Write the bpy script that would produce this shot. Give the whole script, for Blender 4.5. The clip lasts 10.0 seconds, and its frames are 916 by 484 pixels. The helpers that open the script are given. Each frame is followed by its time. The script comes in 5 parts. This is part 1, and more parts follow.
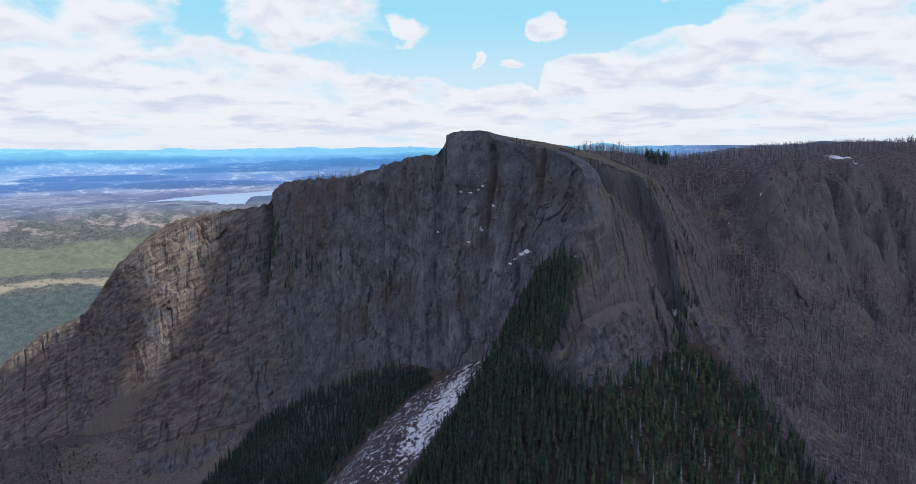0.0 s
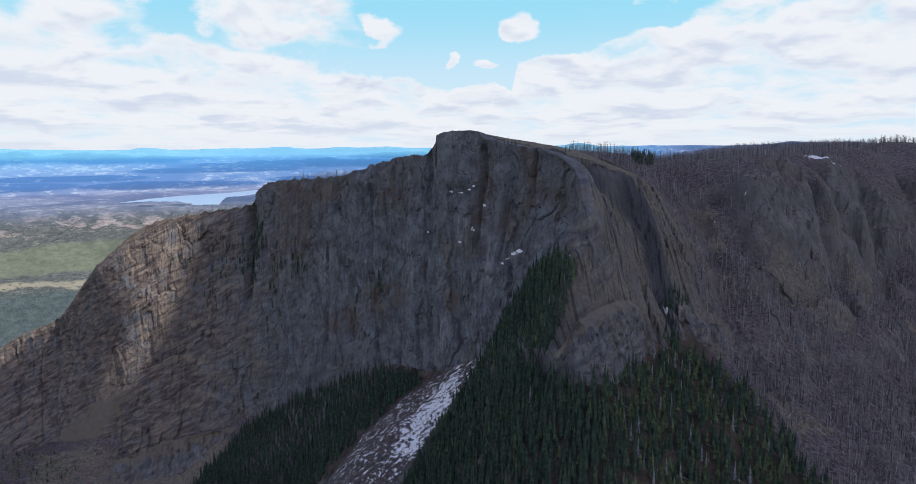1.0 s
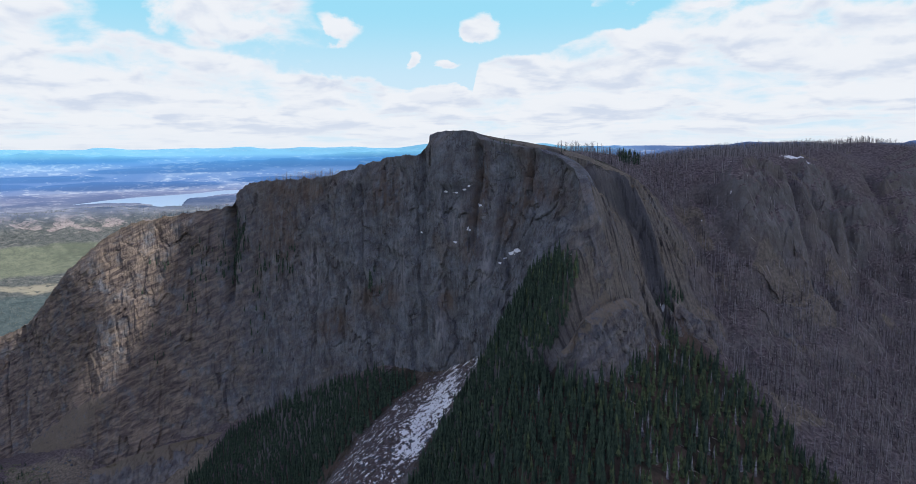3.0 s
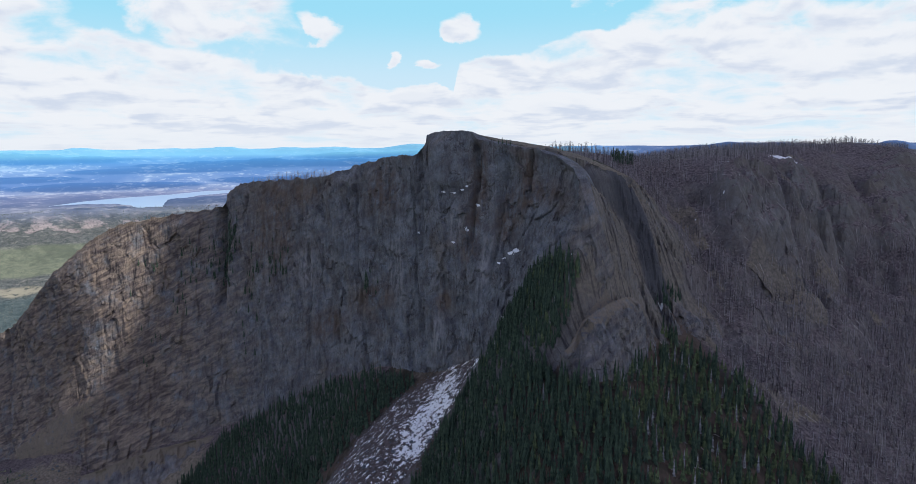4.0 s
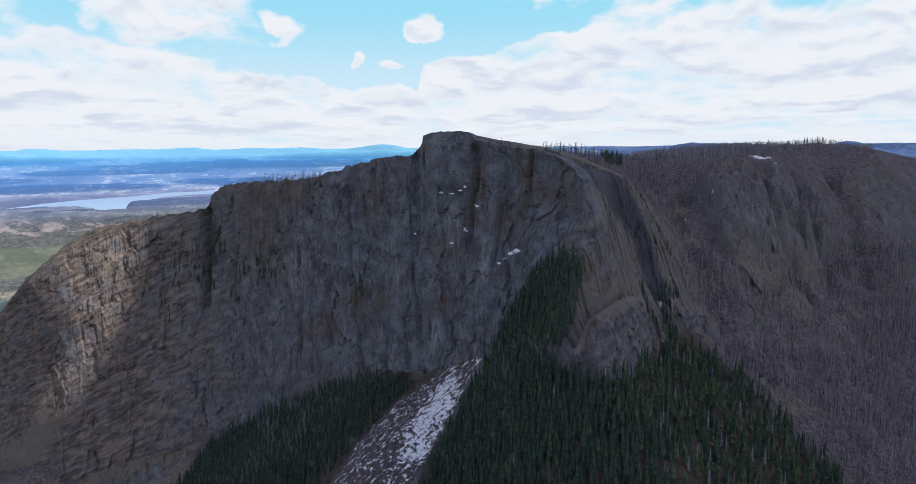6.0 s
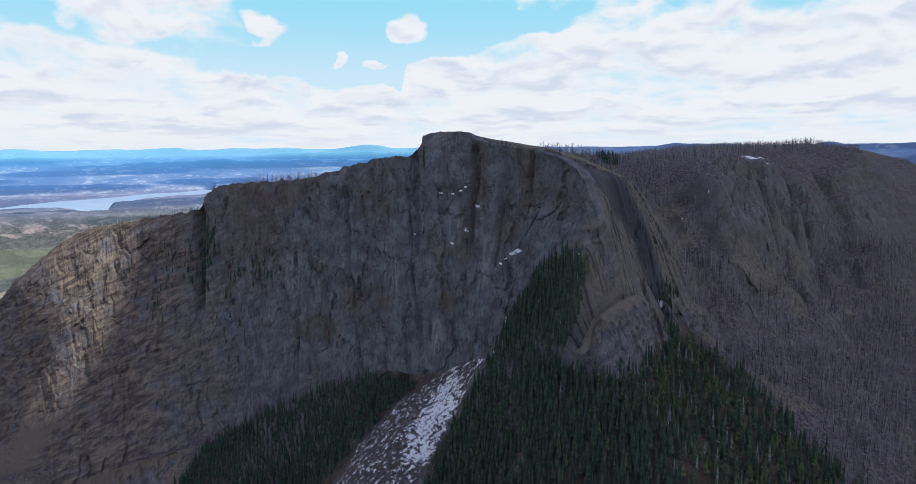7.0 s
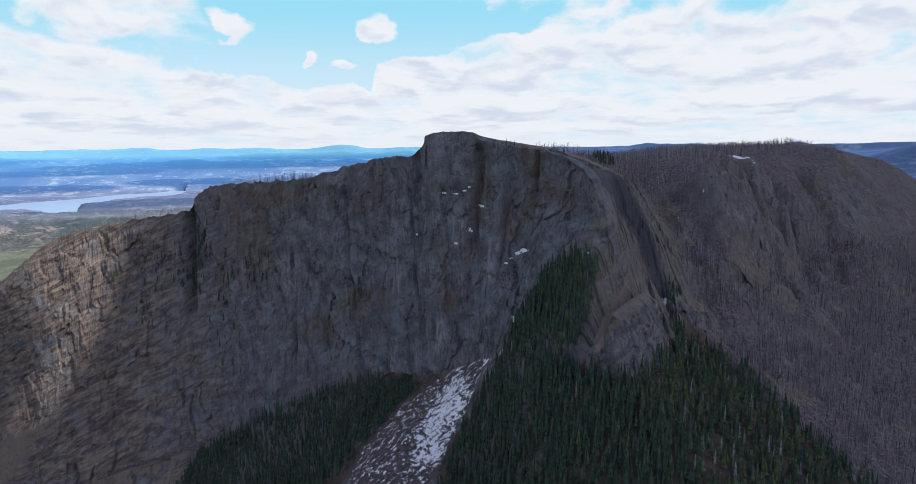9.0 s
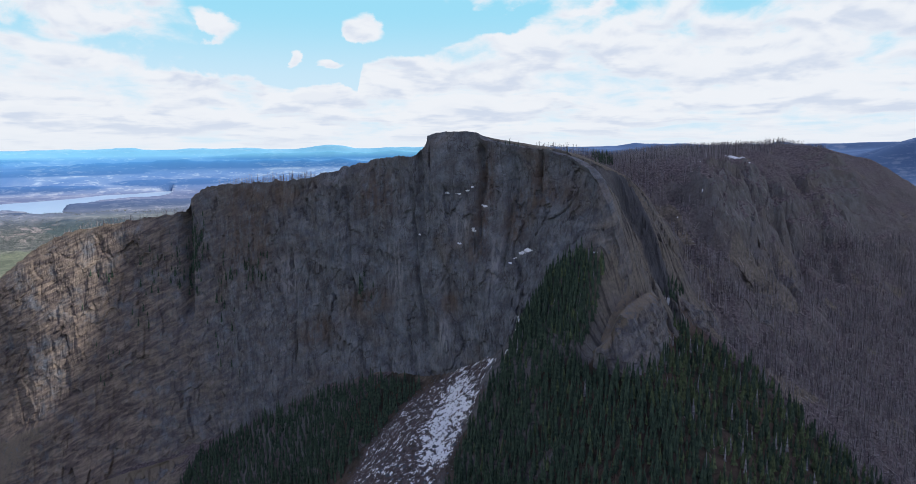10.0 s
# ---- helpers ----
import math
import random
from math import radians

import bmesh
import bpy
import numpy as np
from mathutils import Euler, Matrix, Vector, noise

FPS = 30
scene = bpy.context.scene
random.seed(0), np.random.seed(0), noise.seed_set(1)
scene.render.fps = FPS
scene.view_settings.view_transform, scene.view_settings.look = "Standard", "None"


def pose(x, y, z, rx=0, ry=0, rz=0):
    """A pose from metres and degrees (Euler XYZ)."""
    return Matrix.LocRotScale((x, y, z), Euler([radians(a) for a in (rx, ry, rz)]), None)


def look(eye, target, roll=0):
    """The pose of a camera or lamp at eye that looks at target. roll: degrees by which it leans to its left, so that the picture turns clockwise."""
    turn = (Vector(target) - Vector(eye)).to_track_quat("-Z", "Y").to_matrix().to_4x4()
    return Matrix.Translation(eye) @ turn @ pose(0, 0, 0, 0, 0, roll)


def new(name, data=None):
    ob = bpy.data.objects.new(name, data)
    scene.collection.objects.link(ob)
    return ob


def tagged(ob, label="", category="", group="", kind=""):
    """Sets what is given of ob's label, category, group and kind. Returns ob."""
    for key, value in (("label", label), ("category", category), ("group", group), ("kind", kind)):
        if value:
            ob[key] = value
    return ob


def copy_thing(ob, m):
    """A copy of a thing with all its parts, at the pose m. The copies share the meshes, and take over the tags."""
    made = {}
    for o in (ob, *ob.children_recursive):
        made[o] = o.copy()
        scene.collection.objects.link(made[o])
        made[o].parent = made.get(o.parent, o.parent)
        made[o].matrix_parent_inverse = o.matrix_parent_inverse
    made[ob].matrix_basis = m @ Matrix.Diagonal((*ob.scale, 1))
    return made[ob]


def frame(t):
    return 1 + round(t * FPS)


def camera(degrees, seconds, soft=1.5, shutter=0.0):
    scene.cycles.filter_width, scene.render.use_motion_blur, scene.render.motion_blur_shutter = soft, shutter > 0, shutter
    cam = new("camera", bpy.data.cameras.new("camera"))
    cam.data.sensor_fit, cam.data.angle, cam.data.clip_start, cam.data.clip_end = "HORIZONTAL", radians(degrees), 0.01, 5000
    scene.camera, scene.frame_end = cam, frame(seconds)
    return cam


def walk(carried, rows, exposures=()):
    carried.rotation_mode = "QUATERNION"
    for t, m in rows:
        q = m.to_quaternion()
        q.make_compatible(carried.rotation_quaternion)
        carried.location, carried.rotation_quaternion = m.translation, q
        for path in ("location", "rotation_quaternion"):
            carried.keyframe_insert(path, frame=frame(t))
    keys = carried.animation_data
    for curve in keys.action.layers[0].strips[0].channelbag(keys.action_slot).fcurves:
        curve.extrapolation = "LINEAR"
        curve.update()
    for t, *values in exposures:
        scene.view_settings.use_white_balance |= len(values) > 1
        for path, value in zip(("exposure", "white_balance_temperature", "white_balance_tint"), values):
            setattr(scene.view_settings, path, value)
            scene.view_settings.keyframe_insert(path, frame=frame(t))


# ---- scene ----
cam = camera(70.9, 10.0, soft=0.6)
METRES, EYE, TILT, LEAN, TURN = 150.0, 400.0, -8.3, 0.5, 0.0
ROWS = [
    (0.0, 0.0, 0.0, 0.0, -0.0, 0.0, 0.0),
    (0.5, -0.0502, 0.0019, -0.0002, -1.14, -0.01, 0.16),
    (1.0, -0.1001, 0.0047, -0.0001, -2.25, -0.0, 0.31),
    (1.5, -0.1503, 0.0081, 0.0001, -3.11, 0.0, 0.43),
    (2.0, -0.2004, 0.0121, 0.0003, -3.93, -0.0, 0.55),
    (2.5, -0.2504, 0.0168, 0.0008, -4.76, -0.01, 0.66),
    (4.0, -0.4007, 0.0341, 0.0037, -7.25, -0.04, 1.03),
    (4.5, -0.4503, 0.0418, 0.0048, -8.04, -0.04, 1.14),
    (5.0, -0.5004, 0.0499, 0.006, -8.83, -0.04, 1.25),
    (5.5, -0.5497, 0.0589, 0.0073, -9.6, -0.05, 1.37),
    (7.0, -0.6963, 0.0901, 0.0112, -11.76, -0.06, 1.69),
    (7.5, -0.7443, 0.1012, 0.0129, -12.43, -0.09, 1.79),
    (8.0, -0.7924, 0.113, 0.0144, -13.08, -0.1, 1.88),
    (8.5, -0.8399, 0.1255, 0.0158, -13.72, -0.12, 1.98),
    (9.0, -0.888, 0.1382, 0.0175, -14.31, -0.14, 2.06),
    (9.5, -0.9355, 0.1518, 0.0194, -14.88, -0.16, 2.15),
    (10.0, -0.9829, 0.1656, 0.0211, -15.47, -0.18, 2.24),
]
walk(cam, [(t, pose(0, 0, EYE, TILT, LEAN, TURN) @ pose(METRES * x, METRES * y, METRES * z, 90 + pitch, roll, yaw)) for t, x, y, z, yaw, pitch, roll in ROWS],
     exposures=[(0.0, 0.0, 6150, 11.5), (10.0, 0.0, 6150, 11.5)])


# ---------- daylight ----------
SUN_AZ, SUN_EL = 120.0, 44.0          # degrees clockwise from +y, above the horizon
world = bpy.data.worlds.new("sky")
scene.world = world
world.use_nodes = True


class Nodes:
    """Short hand for building node trees."""

    def __init__(self, tree):
        self.tree = tree
        tree.nodes.clear()

    def add(self, kind, ins=None, attribute_name="", feature=""):
        n = self.tree.nodes.new(kind)
        if attribute_name:
            n.attribute_name = attribute_name
        if feature:
            n.feature = feature
        for k, v in (ins or {}).items():
            self.put(n.inputs[k], v)
        return n

    def put(self, socket, v):
        if isinstance(v, bpy.types.NodeSocket):
            self.tree.links.new(v, socket)
        elif isinstance(v, bpy.types.Node):
            self.tree.links.new(v.outputs[0], socket)
        else:
            socket.default_value = v

    def math(self, op, a, b=0.0, c=0.0, clamp=False):
        n = self.add("ShaderNodeMath", {0: a, 1: b, 2: c})
        n.operation, n.use_clamp = op, clamp
        return n.outputs[0]

    def vmath(self, op, a, b=(0, 0, 0)):
        n = self.add("ShaderNodeVectorMath", {0: a, 1: b})
        n.operation = op
        return n.outputs[0]

    def mix(self, f, a, b, blend="MIX"):
        n = self.add("ShaderNodeMix")
        n.data_type, n.blend_type = "RGBA", blend
        self.put(n.inputs[0], f), self.put(n.inputs[6], a), self.put(n.inputs[7], b)
        return n.outputs[2]

    def noise(self, vec, scale, detail=4.0, rough=0.55, dist=0.0):
        return self.add("ShaderNodeTexNoise", {"Vector": vec, "Scale": scale, "Detail": detail, "Roughness": rough, "Distortion": dist}).outputs[0]

    def ramp(self, f, *stops):
        n = self.add("ShaderNodeValToRGB", {0: f})
        e = n.color_ramp.elements
        while len(e) < len(stops):
            e.new(0.5)
        for el, (p, c) in zip(e, stops):
            el.position = p
            el.color = (c, c, c, 1) if isinstance(c, (int, float)) else (*c, 1)
        return n.outputs[0]

    def smooth(self, v, lo, hi):
        n = self.add("ShaderNodeMapRange", {0: v, 1: lo, 2: hi, 3: 0.0, 4: 1.0})
        n.interpolation_type = "SMOOTHSTEP"
        return n.outputs[0]

    def remap(self, vec, scale=(1, 1, 1), rot=(0, 0, 0), loc=(0, 0, 0)):
        return self.add("ShaderNodeMapping", {"Vector": vec, "Scale": scale, "Rotation": rot, "Location": loc}).outputs[0]


def build_sky():
    g = Nodes(world.node_tree)
    d = g.add("ShaderNodeTexCoord").outputs["Generated"]
    air = g.add("ShaderNodeTexSky")
    air.sky_type, air.sun_disc = "NISHITA", False
    air.sun_elevation, air.sun_rotation = radians(SUN_EL), radians(SUN_AZ)
    air.altitude, air.air_density, air.dust_density, air.ozone_density = 1200.0, 1.0, 0.6, 2.0
    sky = air.outputs[0]
    sep = g.add("ShaderNodeSeparateXYZ", {0: d})
    x, y, z = sep.outputs
    up = g.math("MAXIMUM", z, 0.0)
    az = g.math("ARCTAN2", x, y)
    el = g.math("ARCSINE", z)
    deg = g.math("MULTIPLY", g.math("MAXIMUM", el, 0.0), 57.29578)

    def layer(lift):
        """Cloud deck: broad puffs overhead, low flat rows towards the horizon."""
        e = g.math("MAXIMUM", g.math("ADD", deg, lift), 0.0)
        px = g.math("MULTIPLY", az, 57.29578 * 0.19)
        py = g.math("MULTIPLY", g.math("LOGARITHM", g.math("ADD", e, 1.9), 2.71828), 4.6)
        return g.add("ShaderNodeCombineXYZ", {0: px, 1: py, 2: 0.37}).outputs[0]

    def puffy_at(v):
        return g.noise(g.remap(v, (1, 1, 1.5)), 13.0, 8.0, 0.56, 0.2)

    def heap(p, v):
        a_ = g.noise(p, 1.0, 6.0, 0.56, 0.35)
        b_ = g.noise(p, 0.45, 2.0, 0.5)
        return g.math("ADD", g.math("ADD", g.math("MULTIPLY", a_, 0.46), g.math("MULTIPLY", b_, 0.26)), g.math("MULTIPLY", puffy_at(v), 0.28))

    puffy = puffy_at(d)
    edge_n = g.math("MULTIPLY", g.math("SUBTRACT", puffy, 0.5), radians(4.0))
    el_n = g.math("ADD", el, edge_n)
    az_n = g.math("ADD", az, g.math("MULTIPLY", edge_n, 1.4))

    def spot(a0, e0, wa, we, skew=0.0):
        u = g.math("DIVIDE", g.math("SUBTRACT", az_n, radians(a0)), radians(wa))
        v = g.math("DIVIDE", g.math("SUBTRACT", g.math("MULTIPLY_ADD", g.math("SUBTRACT", az_n, radians(a0)), skew, el_n), radians(e0)), radians(we))
        r = g.math("ADD", g.math("MULTIPLY", u, u), g.math("MULTIPLY", v, v))
        return g.smooth(r, 2.3, 0.0)

    # the open blue between the cloud banks
    bank_r = g.math("MULTIPLY_ADD", g.math("SUBTRACT", az, radians(7.3)), 0.235, radians(7.0))
    bank_r = g.math("MULTIPLY", bank_r, g.smooth(az, radians(5.8), radians(7.6)))
    bank_l = g.math("MULTIPLY_ADD", az, -0.172, radians(5.2))
    lid = g.math("MAXIMUM", bank_r, g.math("MAXIMUM", bank_l, radians(5.0)))
    above = g.math("SUBTRACT", el_n, lid)
    gap = g.smooth(above, radians(-0.35), radians(0.75))
    gap = g.math("MULTIPLY", gap, g.math("MULTIPLY", g.smooth(az, radians(-24.0), radians(-20.5)), g.smooth(el, radians(21), radians(15))))
    puffs = g.math("MAXIMUM", spot(-13.3, 11.9, 6.9, 4.0, 0.09), g.math("MAXIMUM", spot(7.7, 10.0, 1.75, 0.95), spot(-4.5, 10.3, 2.0, 1.4, 0.0)))
    puffs = g.math("MAXIMUM", puffs, g.math("MAXIMUM", g.math("MULTIPLY", spot(5.3, 7.5, 1.0, 0.5), 0.85), g.math("MULTIPLY", spot(21.5, 12.3, 6.0, 1.2), 0.8)))
    puffs = g.math("MAXIMUM", puffs, g.math("MULTIPLY", g.math("MAXIMUM", spot(2.5, 8.0, 0.6, 0.4), spot(4.4, 4.9, 2.0, 0.7)), 0.74))
    bias = g.math("ADD", g.math("MULTIPLY", gap, -0.24), g.math("MULTIPLY", puffs, 0.28))
    bias = g.math("ADD", bias, g.math("MULTIPLY", g.smooth(el, radians(14), radians(6)), 0.050))
    bias = g.math("SUBTRACT", bias, g.math("MULTIPLY", g.smooth(el, radians(15), radians(32)), 0.085))
    c0 = g.math("ADD", heap(layer(0.0), d), bias)
    # sunlit tops and grey flat undersides: more cloud above than below is an underside
    def body(lift):
        p = layer(lift)
        q = g.noise(g.remap(g.vmath("ADD", d, (0, 0, lift * 0.01745)), (1, 1, 1.8)), 9.0, 4.0, 0.5)
        return g.math("ADD", g.math("MULTIPLY", g.noise(p, 1.0, 4.0, 0.5, 0.35), 0.62), g.math("MULTIPLY", q, 0.38))

    above_c, below_c = body(0.42), body(-0.42)
    dens = g.smooth(c0, 0.40, 0.545)
    under = g.smooth(g.math("SUBTRACT", above_c, below_c), -0.05, 0.11)
    shade = g.math("MULTIPLY", g.math("MULTIPLY", under, 0.8), g.smooth(c0, 0.46, 0.60))
    shade = g.math("MAXIMUM", shade, g.math("MULTIPLY", g.smooth(c0, 0.58, 0.72), g.math("MULTIPLY_ADD", under, 0.4, 0.20)))
    cloud = g.mix(shade, (9.78, 9.88, 9.82, 1), (6.8, 7.5, 8.6, 1))
    pale = g.mix(g.smooth(el, radians(4.5), radians(12.0)), (7.0, 9.0, 9.9, 1), (3.9, 8.1, 9.7, 1))
    blue = g.mix(g.smooth(el, radians(26), radians(15)), g.mix(1.0, sky, (1.28, 1.0, 1.22, 1), "MULTIPLY"), pale)
    col = g.mix(dens, blue, cloud)
    col = g.mix(g.smooth(el, radians(17), radians(34)), col, g.mix(1.0, col, (1.72, 1.69, 1.66, 1), "MULTIPLY"))
    haze = g.math("SUBTRACT", 1.0, g.smooth(up, 0.0, 0.045))
    col = g.mix(g.math("MULTIPLY", haze, 0.55), col, (9.1, 9.45, 9.65, 1))
    col = g.mix(g.smooth(z, 0.0, -0.02), col, (1.6, 1.8, 2.0, 1))
    bg = g.add("ShaderNodeBackground", {0: col, 1: 0.09})
    g.add("ShaderNodeOutputWorld", {0: bg.outputs[0]})


build_sky()
sun = new("sun", bpy.data.lights.new("sun", "SUN"))
sun.data.energy, sun.data.angle, sun.data.color = 5.0, radians(0.6), (1.0, 0.93, 0.82)
a, e = radians(SUN_AZ), radians(SUN_EL)
sun_way = Vector((math.sin(a) * math.cos(e), math.cos(a) * math.cos(e), math.sin(e)))
sun.matrix_world = look(sun_way * 2000, (0, 0, 0))
scene.view_settings.exposure = 0.0


# ---------- materials ----------
def material(name):
    m = bpy.data.materials.new(name)
    m.use_nodes = True
    return m, Nodes(m.node_tree)


def finish(g, color, rough=0.9, height=None, bump=0.5, dist=1.0, spec=0.25, metal=0.0):
    b = g.add("ShaderNodeBsdfPrincipled", {"Base Color": color, "Roughness": rough, "Specular IOR Level": spec, "Metallic": metal})
    if height is not None:
        b.inputs["Normal"].default_value = (0, 0, 0)
        g.put(b.inputs["Normal"], g.add("ShaderNodeBump", {"Strength": bump, "Distance": dist, "Height": height}))
    g.add("ShaderNodeOutputMaterial", {0: b.outputs[0]})


def deepen(g, col, k=0.86):
    """Dark basalt, char and needles: the share of light that they throw back."""
    return g.mix(1.0, col, (k, k, k, 1), "MULTIPLY")


def rock_color(g, p):
    """Dark volcanic rock: blue-grey with rust-brown patches, pale vertical streaks and black cracks."""
    big = g.noise(p, 0.014, 5.0, 0.6, 0.6)
    mid = g.noise(p, 0.07, 6.0, 0.62, 0.3)
    fine = g.noise(p, 0.6, 5.0, 0.65)
    streak = g.noise(g.remap(p, (0.16, 0.16, 0.016)), 1.0, 5.0, 0.62, 0.5)
    crack = g.noise(g.remap(p, (0.5, 0.5, 0.05)), 1.0, 4.0, 0.6, 0.9)
    base = g.mix(g.smooth(mid, 0.3, 0.72), (0.077, 0.087, 0.104, 1), (0.200, 0.220, 0.247, 1))
    base = g.mix(g.math("MULTIPLY", g.smooth(big, 0.51, 0.66), 0.45), base, g.mix(mid, (0.075, 0.053, 0.035, 1), (0.17, 0.125, 0.085, 1)))
    base = g.mix(g.math("MULTIPLY", g.smooth(streak, 0.56, 0.72), 0.5), base, (0.27, 0.275, 0.295, 1))
    base = g.mix(g.math("MULTIPLY", g.smooth(streak, 0.43, 0.27), 0.5), base, (0.06, 0.045, 0.037, 1))
    base = g.mix(g.math("MULTIPLY", g.smooth(crack, 0.38, 0.28), 0.5), base, (0.022, 0.022, 0.026, 1))
    block = g.add("ShaderNodeTexVoronoi", {"Vector": g.remap(g.vmath("ADD", p, g.vmath("MULTIPLY", g.add("ShaderNodeTexNoise", {"Vector": p, "Scale": 0.08}).outputs["Color"], (14, 14, 14))), (0.14, 0.14, 0.045)), "Scale": 1.0}).outputs["Color"]
    tone = g.add("ShaderNodeSeparateColor", {0: block}).outputs[0]
    base = g.mix(0.26, base, g.ramp(tone, (0.0, 0.36), (1.0, 0.64)), "OVERLAY")
    base = g.mix(0.55, base, g.ramp(g.math("ADD", g.math("MULTIPLY", fine, 0.6), g.math("MULTIPLY", g.noise(p, 1.7, 3.0, 0.7), 0.4)), (0.34, 0.28), (0.66, 0.74)), "OVERLAY")
    bent = g.vmath("ADD", p, g.vmath("MULTIPLY", g.add("ShaderNodeTexNoise", {"Vector": p, "Scale": 0.12, "Detail": 5.0}).outputs["Color"], (5, 5, 9)))

    def cracks(scale, wide, turn):
        return g.smooth(g.add("ShaderNodeTexVoronoi", {"Vector": g.remap(bent, scale, (0.0, turn, 0.0)), "Scale": 1.0}, feature="DISTANCE_TO_EDGE").outputs["Distance"], wide, 0.0)

    where = g.smooth(g.noise(p, 0.05, 3.0), 0.40, 0.62)
    line = g.math("MULTIPLY", g.math("MAXIMUM", cracks((0.12, 0.12, 0.035), 0.030, 0.12), g.math("MULTIPLY", cracks((0.36, 0.36, 0.10), 0.045, -0.2), 0.7)), where)
    base = g.mix(g.math("MULTIPLY", line, 0.75), base, (0.020, 0.019, 0.022, 1))
    rill = g.noise(g.remap(p, (0.75, 0.75, 0.035), (0.0, 0.06, 0.0)), 1.0, 4.0, 0.65, 0.25)
    base = g.mix(g.math("MULTIPLY", g.smooth(rill, 0.56, 0.70), 0.30), base, (0.30, 0.31, 0.335, 1))
    base = g.mix(g.math("MULTIPLY", g.smooth(rill, 0.44, 0.32), 0.45), base, (0.030, 0.028, 0.030, 1))
    height = g.math("ADD", g.math("MULTIPLY", mid, 2.2), g.math("ADD", g.math("MULTIPLY", fine, 0.7), g.math("MULTIPLY", g.math("ADD", crack, g.math("SUBTRACT", rill, line)), 1.1)))
    return base, height


def make_cliff_material():
    m, g = material("dark_cliff_rock")
    p = g.add("ShaderNodeTexCoord").outputs["Object"]
    col, h = rock_color(g, p)
    at_ = g.add("ShaderNodeAttribute", attribute_name="cover")
    s = g.add("ShaderNodeSeparateColor", {0: at_.outputs["Color"]})
    warm, green, snow = s.outputs
    px, py, pz = g.add("ShaderNodeSeparateXYZ", {0: p}).outputs
    lay = g.add("ShaderNodeCombineXYZ", {0: g.math("MULTIPLY", px, 0.06), 1: g.math("MULTIPLY", py, 0.05), 2: g.math("MULTIPLY_ADD", px, -0.10, g.math("MULTIPLY", pz, 0.21))}).outputs[0]
    mid_, fine_ = g.noise(p, 0.06, 5.0, 0.62, 0.4), g.noise(p, 0.35, 5.0, 0.65)
    run = g.noise(g.remap(p, (0.22, 0.22, 0.018)), 1.0, 5.0, 0.65, 0.4)
    bed = g.noise(lay, 1.0, 5.0, 0.62, 0.5)
    tan = g.mix(g.smooth(bed, 0.28, 0.78), (0.070, 0.057, 0.060, 1), (0.320, 0.258, 0.205, 1))
    rust = g.math("MULTIPLY", g.add("ShaderNodeAttribute", attribute_name="rust").outputs["Fac"], g.smooth(g.math("ADD", g.math("MULTIPLY", mid_, 0.5), g.math("MULTIPLY", run, 0.5)), 0.38, 0.58))
    pale = g.math("MULTIPLY", g.add("ShaderNodeAttribute", attribute_name="pale").outputs["Fac"], g.smooth(run, 0.40, 0.62))
    col = g.mix(g.math("MULTIPLY", rust, 0.85), col, g.mix(fine_, (0.062, 0.046, 0.040, 1), (0.165, 0.118, 0.088, 1)))
    col = g.mix(g.math("MULTIPLY", pale, 0.9), col, (0.31, 0.315, 0.335, 1))
    col = g.mix(g.math("MULTIPLY", warm, g.smooth(g.noise(p, 0.05, 5.0, 0.65), 0.24, 0.54)), col, tan)
    gr = g.smooth(g.math("ADD", green, g.math("MULTIPLY", g.noise(p, 0.22, 5.0, 0.6), 0.7)), 0.80, 1.0)
    col = g.mix(gr, col, g.mix(g.noise(p, 0.8, 3.0), (0.125, 0.104, 0.084, 1), (0.245, 0.205, 0.162, 1)))
    col = deepen(g, col, 0.91)
    sn = g.smooth(g.math("ADD", snow, g.math("MULTIPLY", g.noise(p, 0.55, 7.0, 0.72), 0.9)), 1.16, 1.22)
    col = g.mix(sn, col, (0.78, 0.80, 0.84, 1))
    finish(g, col, 0.88, g.math("ADD", h, g.math("MULTIPLY", bed, 2.0)), 0.6, 1.2)
    return m


